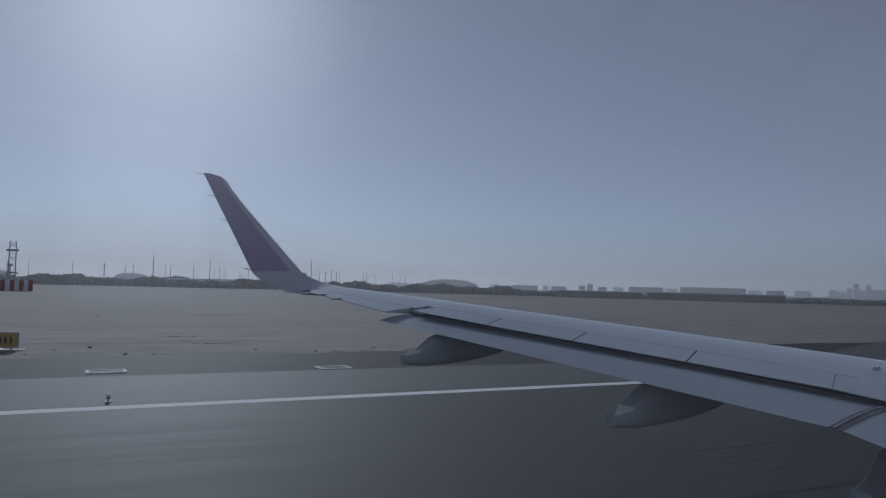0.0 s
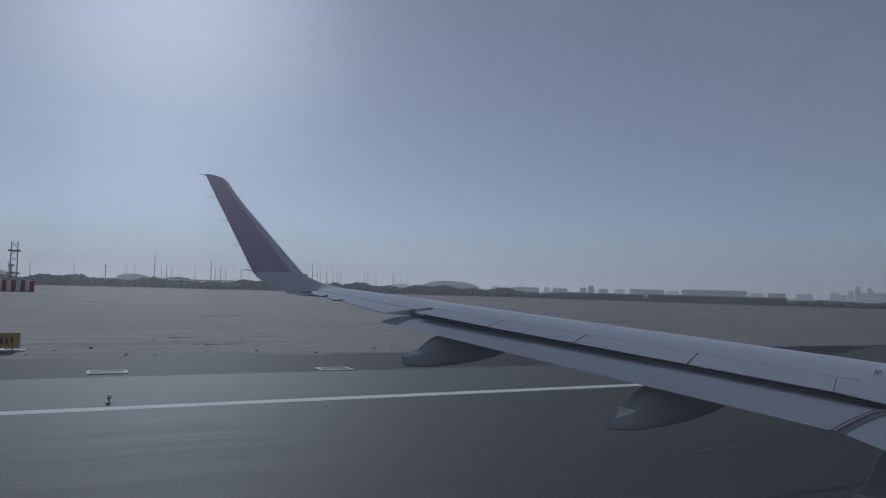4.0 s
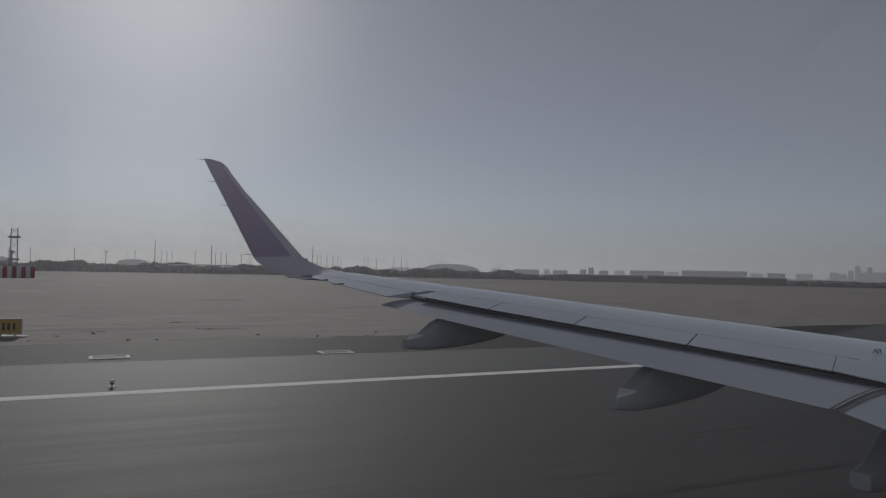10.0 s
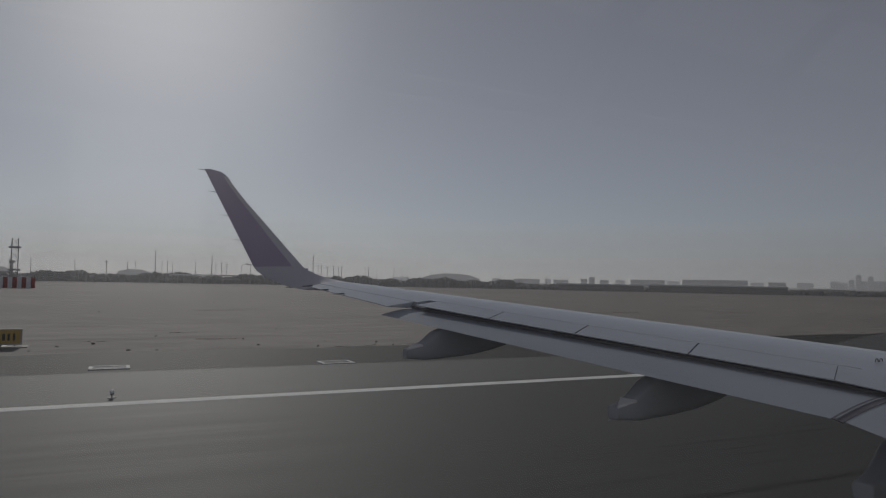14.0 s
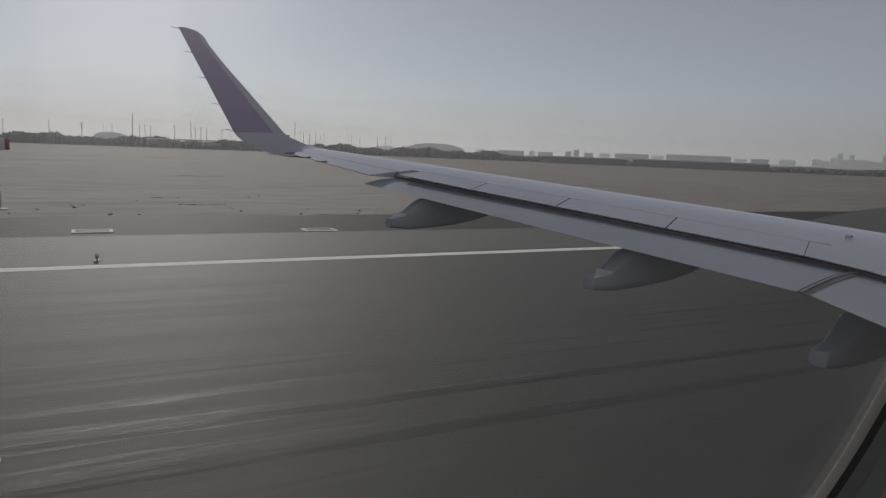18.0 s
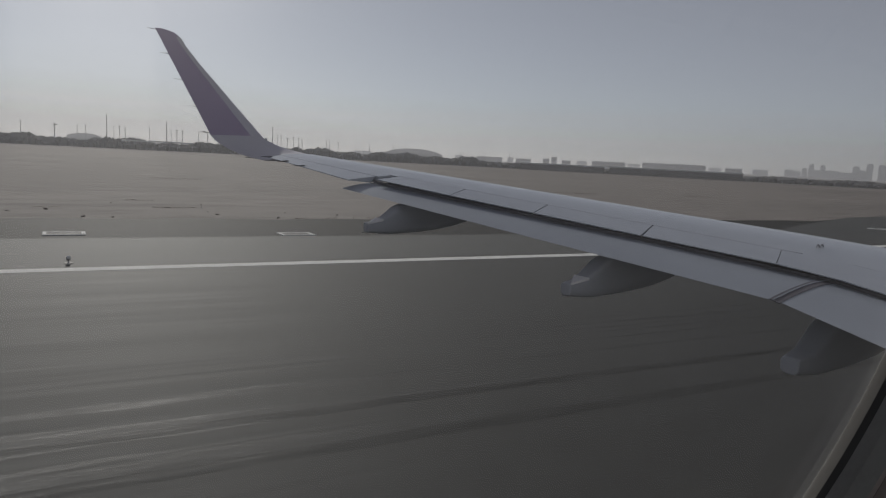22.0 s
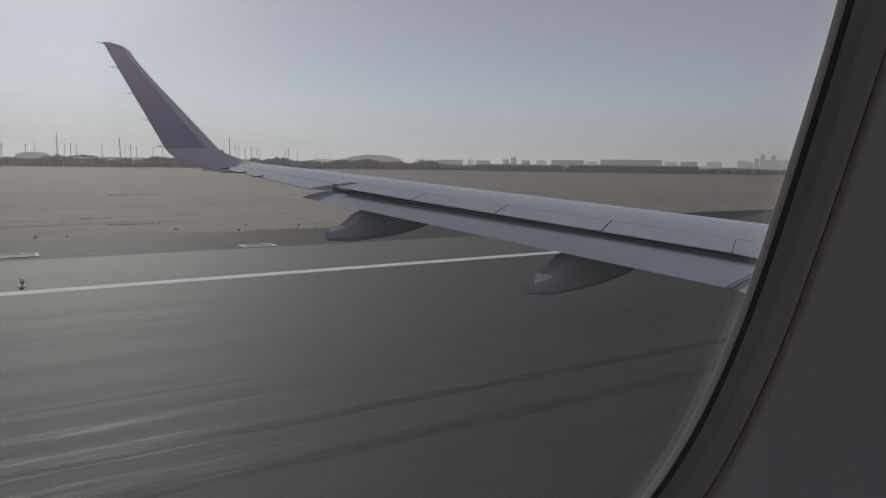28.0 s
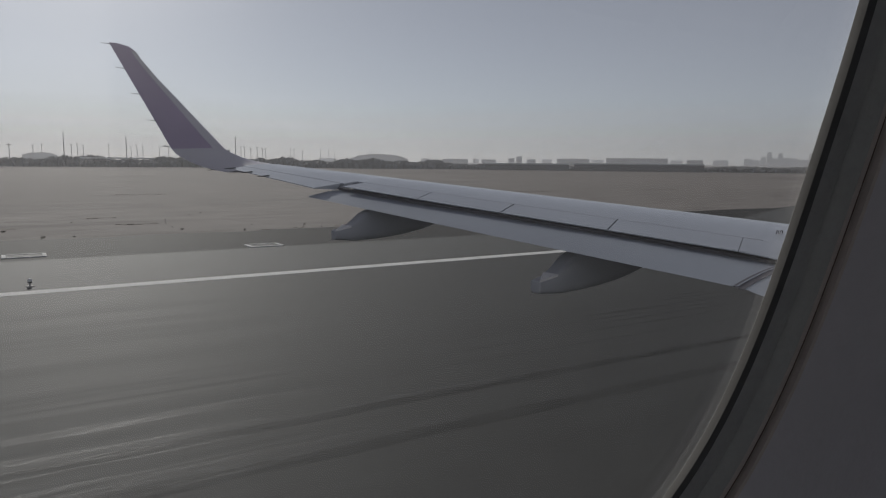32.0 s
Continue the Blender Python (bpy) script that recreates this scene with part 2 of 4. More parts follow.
def haze_material(name, share, top):
    """Sheet standing in for haze: lets most of the view through and scatters daylight, thinning out with height."""
    m, n, l, b = material(name)
    n.remove(b)
    clear, haze_bsdf, mix = n.new("ShaderNodeBsdfTransparent"), n.new("ShaderNodeBsdfTranslucent"), n.new("ShaderNodeMixShader")
    haze_bsdf.inputs[0].default_value = (0.50, 0.51, 0.54, 1)
    parts = n.new("ShaderNodeSeparateXYZ")
    l.new(coords(n, l, (1, 1, 1 / top)), parts.inputs[0])
    l.new(ramp(n, l, parts.outputs[2], [(0.0, (share,) * 3), (0.3, (share,) * 3), (0.6, (share * 0.4,) * 3), (1.0, (0, 0, 0))]), mix.inputs[0])
    l.new(clear.outputs[0], mix.inputs[1])
    l.new(haze_bsdf.outputs[0], mix.inputs[2])
    l.new(mix.outputs[0], n["Material Output"].inputs[0])
    return m


TOWERS = paint("hazy_tower_cladding", (0.62, 0.63, 0.65), 0.6, 0.15, 0.02)
RED = paint("faded_red_paint", (0.36, 0.07, 0.06), 0.55, 0.2, 1.5)


# ---- mesh helpers ----
def mesh_of(name, bm, mat):
    bmesh.ops.recalc_face_normals(bm, faces=bm.faces)
    me = bpy.data.meshes.new(name)
    bm.to_mesh(me)
    bm.free()
    me.materials.append(mat)
    return me


def smooth(me, angle=35):
    me.polygons.foreach_set("use_smooth", [True] * len(me.polygons))
    me.set_sharp_from_angle(angle=radians(angle))


def part(name, bm, mat, parent, label="", soft=True):
    me = mesh_of(name, bm, mat)
    if soft:
        smooth(me)
    ob = new(name, me)
    ob.parent = parent
    if label:
        ob["label"] = label
    return ob


def thing(name, label, category, at=(0, 0, 0), group="", kind="", turn=0.0):
    ob = new(name)
    ob.matrix_world = pose(*at, 0, 0, turn)
    return tagged(ob, label, category, group, kind)


def solid(name, bm, mat, label, category, kind="", group="", at=None, soft=True):
    me = mesh_of(name, bm, mat)
    if soft:
        smooth(me)
    ob = new(name, me)
    if at is not None:
        ob.matrix_world = at
    return tagged(ob, label, category, group, kind)


def loft(sections, caps=True, bm=None):
    """A skin over closed sections with the same number of points."""
    bm = bm or bmesh.new()
    rings = [[bm.verts.new(p) for p in s] for s in sections]
    k = len(rings[0])
    for a, b in zip(rings, rings[1:]):
        for i in range(k):
            bm.faces.new((a[i], a[(i + 1) % k], b[(i + 1) % k], b[i]))
    if caps:
        bm.faces.new(rings[0])
        bm.faces.new(rings[-1])
    return bm


def box(bm, x0, x1, y0, y1, z0, z1, bevel=0.0):
    vs = [bm.verts.new((x, y, z)) for x in (x0, x1) for y in (y0, y1) for z in (z0, z1)]
    fs = [bm.faces.new([vs[i] for i in q]) for q in ((0, 1, 3, 2), (4, 6, 7, 5), (0, 4, 5, 1), (2, 3, 7, 6), (0, 2, 6, 4), (1, 5, 7, 3))]
    if bevel:
        es = list({e for f in fs for e in f.edges})
        bmesh.ops.bevel(bm, geom=es, offset=bevel, segments=2, affect="EDGES", profile=0.6)
    return bm


def tube(bm, a, b, r0, r1, sides=8):
    a, b = Vector(a), Vector(b)
    q = (b - a).to_track_quat("Z", "Y")
    rings = []
    for p, r in ((a, r0), (b, r1)):
        rings.append([bm.verts.new(p + q @ Vector((r * math.cos(i * math.tau / sides), r * math.sin(i * math.tau / sides), 0))) for i in range(sides)])
    for i in range(sides):
        j = (i + 1) % sides
        bm.faces.new((rings[0][i], rings[0][j], rings[1][j], rings[1][i]))
    bm.faces.new(rings[0][::-1])
    bm.faces.new(rings[1])
    return bm


# ---- airfield ----
LEAN = radians(-4.3)  # the runway's direction against the aircraft's axis


def field(u, v, z=0.0):
    return Vector((u * math.cos(LEAN) - v * math.sin(LEAN), u * math.sin(LEAN) + v * math.cos(LEAN), z))


FIELD = Matrix.Rotation(LEAN, 4, "Z")
GROUND_Z = -0.05


def slab(name, outline, top, depth, mat, label, category):
    """A paved sheet with edges that go down into the sand; outline in runway metres."""
    bm = bmesh.new()
    lo = [bm.verts.new((u, v, top - depth)) for u, v in outline]
    hi = [bm.verts.new((u, v, top)) for u, v in outline]
    k = len(hi)
    bm.faces.new(hi)
    for i in range(k):
        bm.faces.new((lo[i], lo[(i + 1) % k], hi[(i + 1) % k], hi[i]))
    return solid(name, bm, mat, label, category, "structure", at=FIELD, soft=False)


def ragged(u0, u1, v, step, wob, seed):
    rnd = random.Random(seed)
    k = int((u1 - u0) / step)
    return [(u0 + (u1 - u0) * i / k, v + rnd.uniform(-wob, wob)) for i in range(k + 1)]


bm = bmesh.new()
prev = None
for r in (60, 200, 600, 1800, 4700):
    ring = [bm.verts.new((r * math.cos(i * math.tau / 64), r * math.sin(i * math.tau / 64), GROUND_Z)) for i in range(64)]
    if prev is None:
        bm.faces.new(ring)
    else:
        for i in range(64):
            bm.faces.new((prev[i], prev[(i + 1) % 64], ring[(i + 1) % 64], ring[i]))
    prev = ring
solid("ground", bm, SAND, "pale brown desert sand stretching to the horizon", "ground", "structure", soft=False)

EDGE_V, SHOULDER_V, STRIP_V = 25.8, 33.9, 42.6
slab("runway", [(-900, -33.5), (1500, -33.5), (1500, 26.4), (-900, 26.4)], 0.0, 0.3, RUNWAY, "dark grey asphalt runway streaked with tyre rubber", "runway")
slab("runway_shoulder", [(-900, 26.4), (1500, 26.4)] + ragged(-900, 1500, SHOULDER_V, 3.0, 0.05, 3)[::-1], -0.004, 0.3, SHOULDER, "grey asphalt runway shoulder beside the edge line", "shoulder")
slab("sealed_strip", [(-900, SHOULDER_V + 0.08), (1500, SHOULDER_V + 0.08)] + ragged(-900, 1500, STRIP_V, 2.0, 0.35, 4)[::-1], -0.03, 0.3, DARKSTRIP, "dark bitumen-sealed strip between shoulder and sand", "verge")
slab("edge_line", [(-900, EDGE_V - 0.34), (1500, EDGE_V - 0.34), (1500, EDGE_V + 0.34), (-900, EDGE_V + 0.34)], 0.004, 0.01, MARK, "worn white runway edge line", "marking")


# ---- aircraft ----
aircraft = thing("airliner", "light grey twin-jet airliner wing with plum winglet and extended flaps", "airliner")


def lerp(a, b, t):
    return a + (b - a) * t


def table(y, pts):
    for (y0, v0), (y1, v1) in zip(pts, pts[1:]):
        if y <= y1:
            return lerp(v0, v1, (y - y0) / (y1 - y0))
    return pts[-1][1]


def le_x(y):
    return -(y - 1.975) * 0.5206


def te_x(y):
    return table(y, [(1.5, -6.45), (5.8, -6.3), (13.2, -8.25), (16.6, -8.86), (20, -9.5)])


def crest_z(y):
    return 3.38 + (0.080 if y > 6.2 else 0.125) * (y - 6.2) - 0.030 * min(1.2, max(0.0, (13.5 - y) / 7.5))


UPPER = [(0.0, -0.064), (0.01, -0.050), (0.04, -0.036), (0.10, -0.023), (0.2, -0.013), (0.3, -0.009), (0.42, -0.011), (0.55, -0.020), (0.68, -0.034), (0.78, -0.048), (0.88, -0.062), (1.0, -0.080)]
LOWER = [(0.01, -0.075), (0.05, -0.095), (0.15, -0.114), (0.3, -0.122), (0.5, -0.120), (0.7, -0.106), (0.88, -0.092), (1.0, -0.086)]


def foil(y, c, side, drop=0.0):
    """A point of the wing's skin at span y and chord share c."""
    chord = le_x(y) - te_x(y)
    return Vector((le_x(y) - c * chord, y, crest_z(y) + chord * table(c, side) - drop))


def section(y, c0, c1, step=11, thin=None):
    """A closed section from chord share c0 to c1; thin makes a plate of that thickness."""
    cs = [lerp(c0, c1, i / step) for i in range(step + 1)]
    if c0 == 0:
        cs = [c1 * (i / step) ** 1.8 for i in range(step + 1)]
    up = [foil(y, c, UPPER) for c in cs]
    if thin:
        low = [foil(y, c, UPPER, thin) for c in cs]
    else:
        low = [foil(y, max(c, 0.012), LOWER) for c in cs[1:]]
    return up + low[::-1]


def spoiler_te(y):
    return (le_x(y) - table(y, [(1.5, -5.15), (5.8, -5.45), (8.04, -6.19), (11.31, -7.28), (13.2, -7.86)])) / (le_x(y) - te_x(y))


SPANS = [1.2, 3.0, 5.0, 5.8, 7.5, 9.5, 11.5, 13.2]
HINGE = 0.64
part("wing_skin", loft([section(y, 0.0, HINGE) for y in SPANS]), SKIN, aircraft, "light grey painted wing skin")
part("wing_tip_skin", loft([section(y, 0.0, 0.755) for y in (13.2, 14.2, 15.3, 16.3)]), SKIN, aircraft)
part("aileron", loft([section(y, 0.765, 1.0, 6) for y in (13.26, 14.2, 15.3, 16.24)]), SKIN, aircraft)
part("flap_cove", loft([[foil(y, HINGE, UPPER, 0.03), foil(y, spoiler_te(y), UPPER, 0.045) + Vector((0.09, 0, 0)), foil(y, spoiler_te(y), UPPER, 0.34) + Vector((0.13, 0, 0)), foil(y, HINGE, LOWER, -0.01)] for y in SPANS]), COVE, aircraft, "dark violet-grey flap cove")


JOINTS = [2.2, 6.35, 8.04, 9.73, 11.31, 13.02]
for a, b in zip(JOINTS, JOINTS[1:]):
    secs = []
    gap = [0.004 if q < 7 else 0.012 for q in (a, b)]
    for y in [lerp(a + gap[0], b - gap[1], q / 6) for q in range(7)]:
        e = spoiler_te(y)
        pts = []
        for k in (0.0, 0.35, 0.7, 1.0):
            yy = min(13.0, y + (1 - k) * (e - HINGE) * (le_x(y) - te_x(y)) * 0.42)
            p = foil(yy, lerp(HINGE + 0.001, spoiler_te(yy), k), UPPER)
            pts.append(p + Vector((0, 0, 0.0025)))
        secs.append(pts + [p - Vector((0, 0, 0.03 if i else 0.012)) for i, p in enumerate(pts[::-1])])
    part("spoiler", loft(secs), SKIN, aircraft)


def flap_section(te, nose, y, n=9):
    """A flap section from its trailing edge to its nose, with a rounded nose."""
    te, nose = Vector(te), Vector(nose)
    chord = (nose - te).length
    along = (nose - te) / chord
    up = Vector((-along.z, 0, along.x)) if along.x > 0 else Vector((along.z, 0, -along.x))
    up.normalize()
    th = 0.105 * chord
    top, low = [], []
    for i in range(n + 1):
        s = (i / n)
        prof = (1 - s) ** 0.5 * (0.05 + 1.55 * s) if s < 1 else 0
        p = te.lerp(nose, s)
        top.append(p + up * th * prof)
        low.append(p - up * th * 0.45 * prof)
    return top + low[1:-1][::-1]


def flap_te(y):
    if y >= 5.75:
        return (-6.50 - 0.256 * (y - 5.81), y, 2.84 + 0.101 * (y - 5.81))
    return (-6.52 - 0.10 * (5.75 - y), y, 2.82 - 0.16 * (5.75 - y))


def flap_nose(y):
    e = foil(y, spoiler_te(y), UPPER)
    return (e.x + 0.22, y, e.z - 0.130)


part("flap", loft([flap_section(flap_te(y), flap_nose(y), y) for y in (5.84, 7.5, 9.5, 11.5, 13.23)]), FLAPSKIN, aircraft, "extended grey outboard flap")
part("flap", loft([flap_section(flap_te(y), flap_nose(y), y) for y in (2.0, 3.5, 4.6, 5.76)]), FLAPSKIN, aircraft, "extended grey inboard flap")

# flap joint: a broad dark seal that follows the upper skin, with a pale bead
def flap_top(y, lift):
    return [p + Vector((0, 0, lift)) for p in flap_section(flap_te(y), flap_nose(y), y)[:10]]


def strip(y0, y1, lift, spread=(1,) * 10, start=0):
    a, b = flap_top(y0, lift)[start:], flap_top(y1, lift)[start:]
    b = [p.lerp(q, w) for p, q, w in zip(a, b, spread)]
    return loft([a + [p - Vector((0, 0, 0.012)) for p in a[::-1]], b + [p - Vector((0, 0, 0.012)) for p in b[::-1]]])


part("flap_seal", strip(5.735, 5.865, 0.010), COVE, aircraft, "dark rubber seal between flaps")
part("seal_bead", strip(5.815, 5.828, 0.016), FLAPSKIN, aircraft, "thin pale bead on the seal")

# flap track fairings: canoe pods below the flaps with a blunt tail
POD_LOW = [(0.0, 0.045), (0.05, 0.035), (0.42, 0.0), (1.0, 0.025), (1.6, 0.09), (2.1, 0.19), (2.6, 0.34), (2.9, 0.46)]
POD_TOP = [(0.0, 0.215), (0.27, 0.270), (0.60, 0.53), (1.0, 0.66), (2.1, 0.70), (2.9, 0.52)]
POD_WIDE = [(0.0, 0.10), (0.3, 0.135), (0.8, 0.19), (1.4, 0.215), (2.1, 0.18), (2.9, 0.05)]


def fairing(tail, k):
    secs = []
    for x in (0.0, 0.012, 0.05, 0.14, 0.25, 0.42, 0.58, 0.8, 1.1, 1.5, 1.9, 2.3, 2.6, 2.9):
        lo, hi, w = table(x, POD_LOW), table(x, POD_TOP), table(x, POD_WIDE)
        if x == 0.0:
            lo, hi, w = lo + 0.012, hi - 0.008, w - 0.012
        cz, h = (lo + hi) / 2, (hi - lo) / 2
        ring = []
        for i in range(24):
            a = i * math.tau / 24
            c, q = math.sin(a), -math.cos(a)
            e = 0.62 if q < 0 else 0.42
            ring.append(Vector((tail[0] + k * x, tail[1] + k * w * math.copysign(abs(c) ** e, c), tail[2] + k * (cz + h * math.copysign(abs(q) ** e, q)))))
        secs.append(ring)
    return loft(secs)


def tail_facet(tail, k):
    """The three-cornered plate that closes the pod's tail from above; its white imitates sunlight on the top."""
    corners = [(-0.004, -0.098, 0.232), (0.30, -0.140, 0.296), (0.24, 0.10, 0.306)]
    top = [Vector((tail[0] + k * x, tail[1] + k * y, tail[2] + k * z)) for x, y, z in corners]
    return loft([top, [p - Vector((0, 0, 0.03)) for p in top]])


FAIRINGS = [((-8.53, 11.96, 2.89), 0.92), ((-7.34, 8.29, 2.43), 1.0), ((-6.38, 5.62, 1.98), 1.12)]
for tail, k in FAIRINGS:
    pod = part("flap_track_fairing", fairing(tail, k), UNDER, aircraft, "grey canoe-shaped flap track fairing")
    if k < 1.1:
        tip = Vector(tail) + Vector((0.02, 0.0, 0.06 * k))
        part("drain_tube", tube(bmesh.new(), tip, tip + Vector((-0.10, 0.0, -0.03)), 0.007, 0.005, 6), METAL, pod, "thin metal drain tube")
        part("tail_facet", tail_facet(tail, k), WHITE, pod, "white tail facet imitating the pod's sunlit top", soft=False)

# winglet: leading and trailing edge of each station up the blend
TIP = [
    ((-7.47, 16.30, 4.10), (-8.81, 16.30, 3.99)), ((-7.66, 16.62, 4.14), (-8.98, 16.60, 4.03)), ((-7.90, 16.88, 4.20), (-9.18, 16.85, 4.10)),
    ((-8.17, 17.06, 4.29), (-9.42, 17.08, 4.22)), ((-8.44, 17.17, 4.42), (-9.62, 17.24, 4.37)), ((-8.56, 17.21, 4.50), (-9.70, 17.31, 4.48)),
    ((-8.98, 17.38, 5.00), (-9.93, 17.45, 4.98)), ((-9.41, 17.56, 5.52), (-10.20, 17.61, 5.56)), ((-9.83, 17.73, 6.02), (-10.46, 17.77, 6.12)),
    ((-10.11, 17.86, 6.40), (-10.62, 17.87, 6.47)), ((-10.20, 17.90, 6.56), (-10.68, 17.90, 6.60)), ((-10.34, 17.92, 6.665), (-10.72, 17.93, 6.69)), ((-10.56, 17.94, 6.715), (-10.735, 17.94, 6.715)),
]
BLADE = [(0.0, 0.0), (0.015, 0.018), (0.06, 0.036), (0.15, 0.050), (0.3, 0.056), (0.5, 0.048), (0.75, 0.026), (1.0, 0.003)]


def tip_section(i, lo=0.0, hi=1.0, puff=0.0):
    a, b = Vector(TIP[i][0]), Vector(TIP[i][1])
    a0, b0 = Vector(TIP[max(0, i - 1)][0]), Vector(TIP[max(0, i - 1)][1])
    a1, b1 = Vector(TIP[min(len(TIP) - 1, i + 1)][0]), Vector(TIP[min(len(TIP) - 1, i + 1)][1])
    climb = (a1 + b1 - a0 - b0).normalized()
    chord = (b - a).length
    side = climb.cross((b - a).normalized()).normalized()
    cs = [lerp(lo, hi, k / 9) ** 1.4 if lo == 0 else lerp(lo, hi, k / 9) for k in range(10)]
    cs = [c * (hi / cs[-1]) if lo == 0 else c for c in cs]
    up = [a.lerp(b, c) - side * (chord * table(c, BLADE) + puff) for c in cs]
    dn = [a.lerp(b, c) + side * (chord * table(c, BLADE) + puff) for c in cs[1:]]
    if puff:
        up[0] = up[0] + (a - b).normalized() * puff
    return up + dn[::-1]


part("winglet_root", loft([tip_section(i) for i in range(0, 6)]), BAND, aircraft, "pale grey blended winglet root")
winglet = part("winglet", loft([tip_section(i) for i in range(5, len(TIP))]), PURPLE, aircraft, "plum painted winglet blade")
part("leading_edge_band", loft([tip_section(i, 0.0, 0.24, 0.004) for i in range(5, 11)]), BAND, winglet, "pale grey leading edge band")
part("tip_light", box(bmesh.new(), -8.54, -8.46, 17.15, 17.20, 4.44, 4.485, 0.015), METAL, aircraft)

# static wicks on the winglet, the aileron and the tip
for p in [Vector(TIP[5][1]).lerp(Vector(TIP[12][1]), s) for s in (0.02, 0.27, 0.52, 0.76, 0.985)]:
    part("static_wick", tube(bmesh.new(), p + Vector((0.02, 0, 0)), p + Vector((-0.17, 0.0, 0.012)), 0.008, 0.004, 5), BLACK, aircraft)
for p in (Vector(TIP[1][1]) + Vector((0, 0.08, 0.0)), foil(16.18, 1.0, UPPER), foil(15.52, 1.0, UPPER), foil(14.9, 1.0, UPPER)):
    part("static_wick", tube(bmesh.new(), p + Vector((0.10, 0, 0.016)), p + Vector((-0.15, 0.0, 0.0)), 0.016, 0.006, 5), BLACK, aircraft)

# thin sealed line along the spoiler hinges
def hinge_pt(y, c, lift):
    return foil(y, c, UPPER) + Vector((0, 0, lift))


seam = [[hinge_pt(y, HINGE - 0.0012, 0.0045), hinge_pt(y, HINGE + 0.0012, 0.0045), hinge_pt(y, HINGE + 0.0012, -0.004), hinge_pt(y, HINGE - 0.0012, -0.004)] for y in (6.4, 8.0, 10.0, 12.0, 13.0)]
part("hinge_seam", loft(seam), UNDER, aircraft, "thin grey sealed hinge line")

# lifting eye on the upper skin
bm = bmesh.new()
hook = foil(6.46, 0.50, UPPER)
for dx in (-0.05, 0.05):
    ringp = [hook + Vector((dx + 0.034 * math.cos(a), 0.02, -0.006 + 0.046 * math.sin(a))) for a in [math.pi * i / 8 for i in range(9)]]
    for a, b in zip(ringp, ringp[1:]):
        tube(bm, a, b, 0.0075, 0.0075, 5)
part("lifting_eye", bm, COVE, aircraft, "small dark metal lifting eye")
# fuselage shell round the camera, closed at both ends
FZ, FR = 3.65, 1.80
WALL_SLOPE = 0.244
bm = bmesh.new()
xs = [-30.0] + [-22.0 + 0.27 * i for i in range(28)] + [-14.35, -12.75] + [-12.5 + 0.27 * i for i in range(24)] + [4.0]
seg = 40
angs = [i * math.tau / seg for i in range(seg)]
grid = [[bm.verts.new((x, FR * math.cos(a), FZ + FR * math.sin(a))) for a in angs] for x in xs]
for j in range(len(xs) - 1):
    for i in range(seg):
        mid = math.degrees((angs[i] + math.tau / seg / 2))
        if xs[j] == -14.35 and 9 < mid < 36:
            continue
        if 140 < mid < 178 and -22.1 < xs[j] < -6 and j % 6:
            continue  # oversized unseen openings for far-side windows, added to brighten the cabin
        bm.faces.new((grid[j][i], grid[j][(i + 1) % seg], grid[j + 1][(i + 1) % seg], grid[j + 1][i]))
bm.faces.new(grid[0])
bm.faces.new(grid[-1])
part("fuselage", bm, WHITE, aircraft, "white fuselage shell")

# ---- cabin wall with the window ----
WIN_X, WIN_Z, WIN_A, WIN_B = EYE_X + 0.1119, EYE_Z + 0.0039, 0.1289, 0.1554


def wall_pt(dx, dz, deep):
    """A point of the leaning side wall: dx along, dz up from the window's middle, deep outwards."""
    z = WIN_Z + dz
    return Vector((WIN_X + dx, 1.57 - WALL_SLOPE * (z - EYE_Z) + deep, z))


def oval(grow, deep, n=3.0, k=160):
    out = []
    for i in range(k):
        a = i * math.tau / k
        c, s = math.cos(a), math.sin(a)
        out.append(wall_pt((WIN_A + grow) * math.copysign(abs(c) ** (2 / n), c), (WIN_B + grow) * math.copysign(abs(s) ** (2 / n), s), deep))
    return out


def frame_ring(profile, mat, name, parent, label=""):
    return part(name, loft([oval(g, d) for g, d in profile], caps=False), mat, parent, label)


cabin = thing("cabin_window", "dusty oval aircraft cabin window with grey gasket in a dim liner", "window")
frame_ring([(0.060, -0.020), (0.040, -0.019), (0.030, -0.014), (0.025, -0.0112), (0.0222, -0.0098)], LINER, "reveal_lip", cabin, "dim beige liner lip")
frame_ring([(0.0222, -0.0098), (0.0216, -0.0101), (0.0205, -0.0094), (0.0198, -0.0070)], TRIM, "reveal_ridge", cabin, "pale moulded ridge")
frame_ring([(0.0198, -0.0070), (0.0193, -0.0058), (0.0185, -0.0058)], GROOVE, "reveal_groove", cabin, "dark brown groove")
frame_ring([(0.0185, -0.0058), (0.0182, -0.0072), (0.0174, -0.0076), (0.0166, -0.0064)], TRIM, "reveal_ridge", cabin, "pale moulded ridge")
frame_ring([(0.0166, -0.0064), (0.0130, -0.0050), (0.0096, -0.0036), (0.0090, -0.0028)], INNERSEAL, "inner_gasket", cabin)
frame_ring([(0.0090, -0.0028), (0.0050, -0.0024), (0.0012, -0.0010)], GASKET, "outer_gasket", cabin, "dark grey rubber gasket")
frame_ring([(0.0012, -0.0010), (0.0005, 0.0012), (0.0014, 0.0032), (0.0036, 0.0058)], LIPSEAL, "gasket_lip", cabin, "smooth rubber lip against the pane")
bevel = frame_ring([(0.0036, 0.0052), (0.0016, 0.0055)], FROST, "pane_edge", cabin, "frosted pane edge")
bevel.visible_shadow = False
bevel = frame_ring([(0.0015, 0.0055), (-0.0025, 0.0058)], HAZERIM, "pane_edge", cabin, "hazy pane edge")
bevel.visible_shadow = False
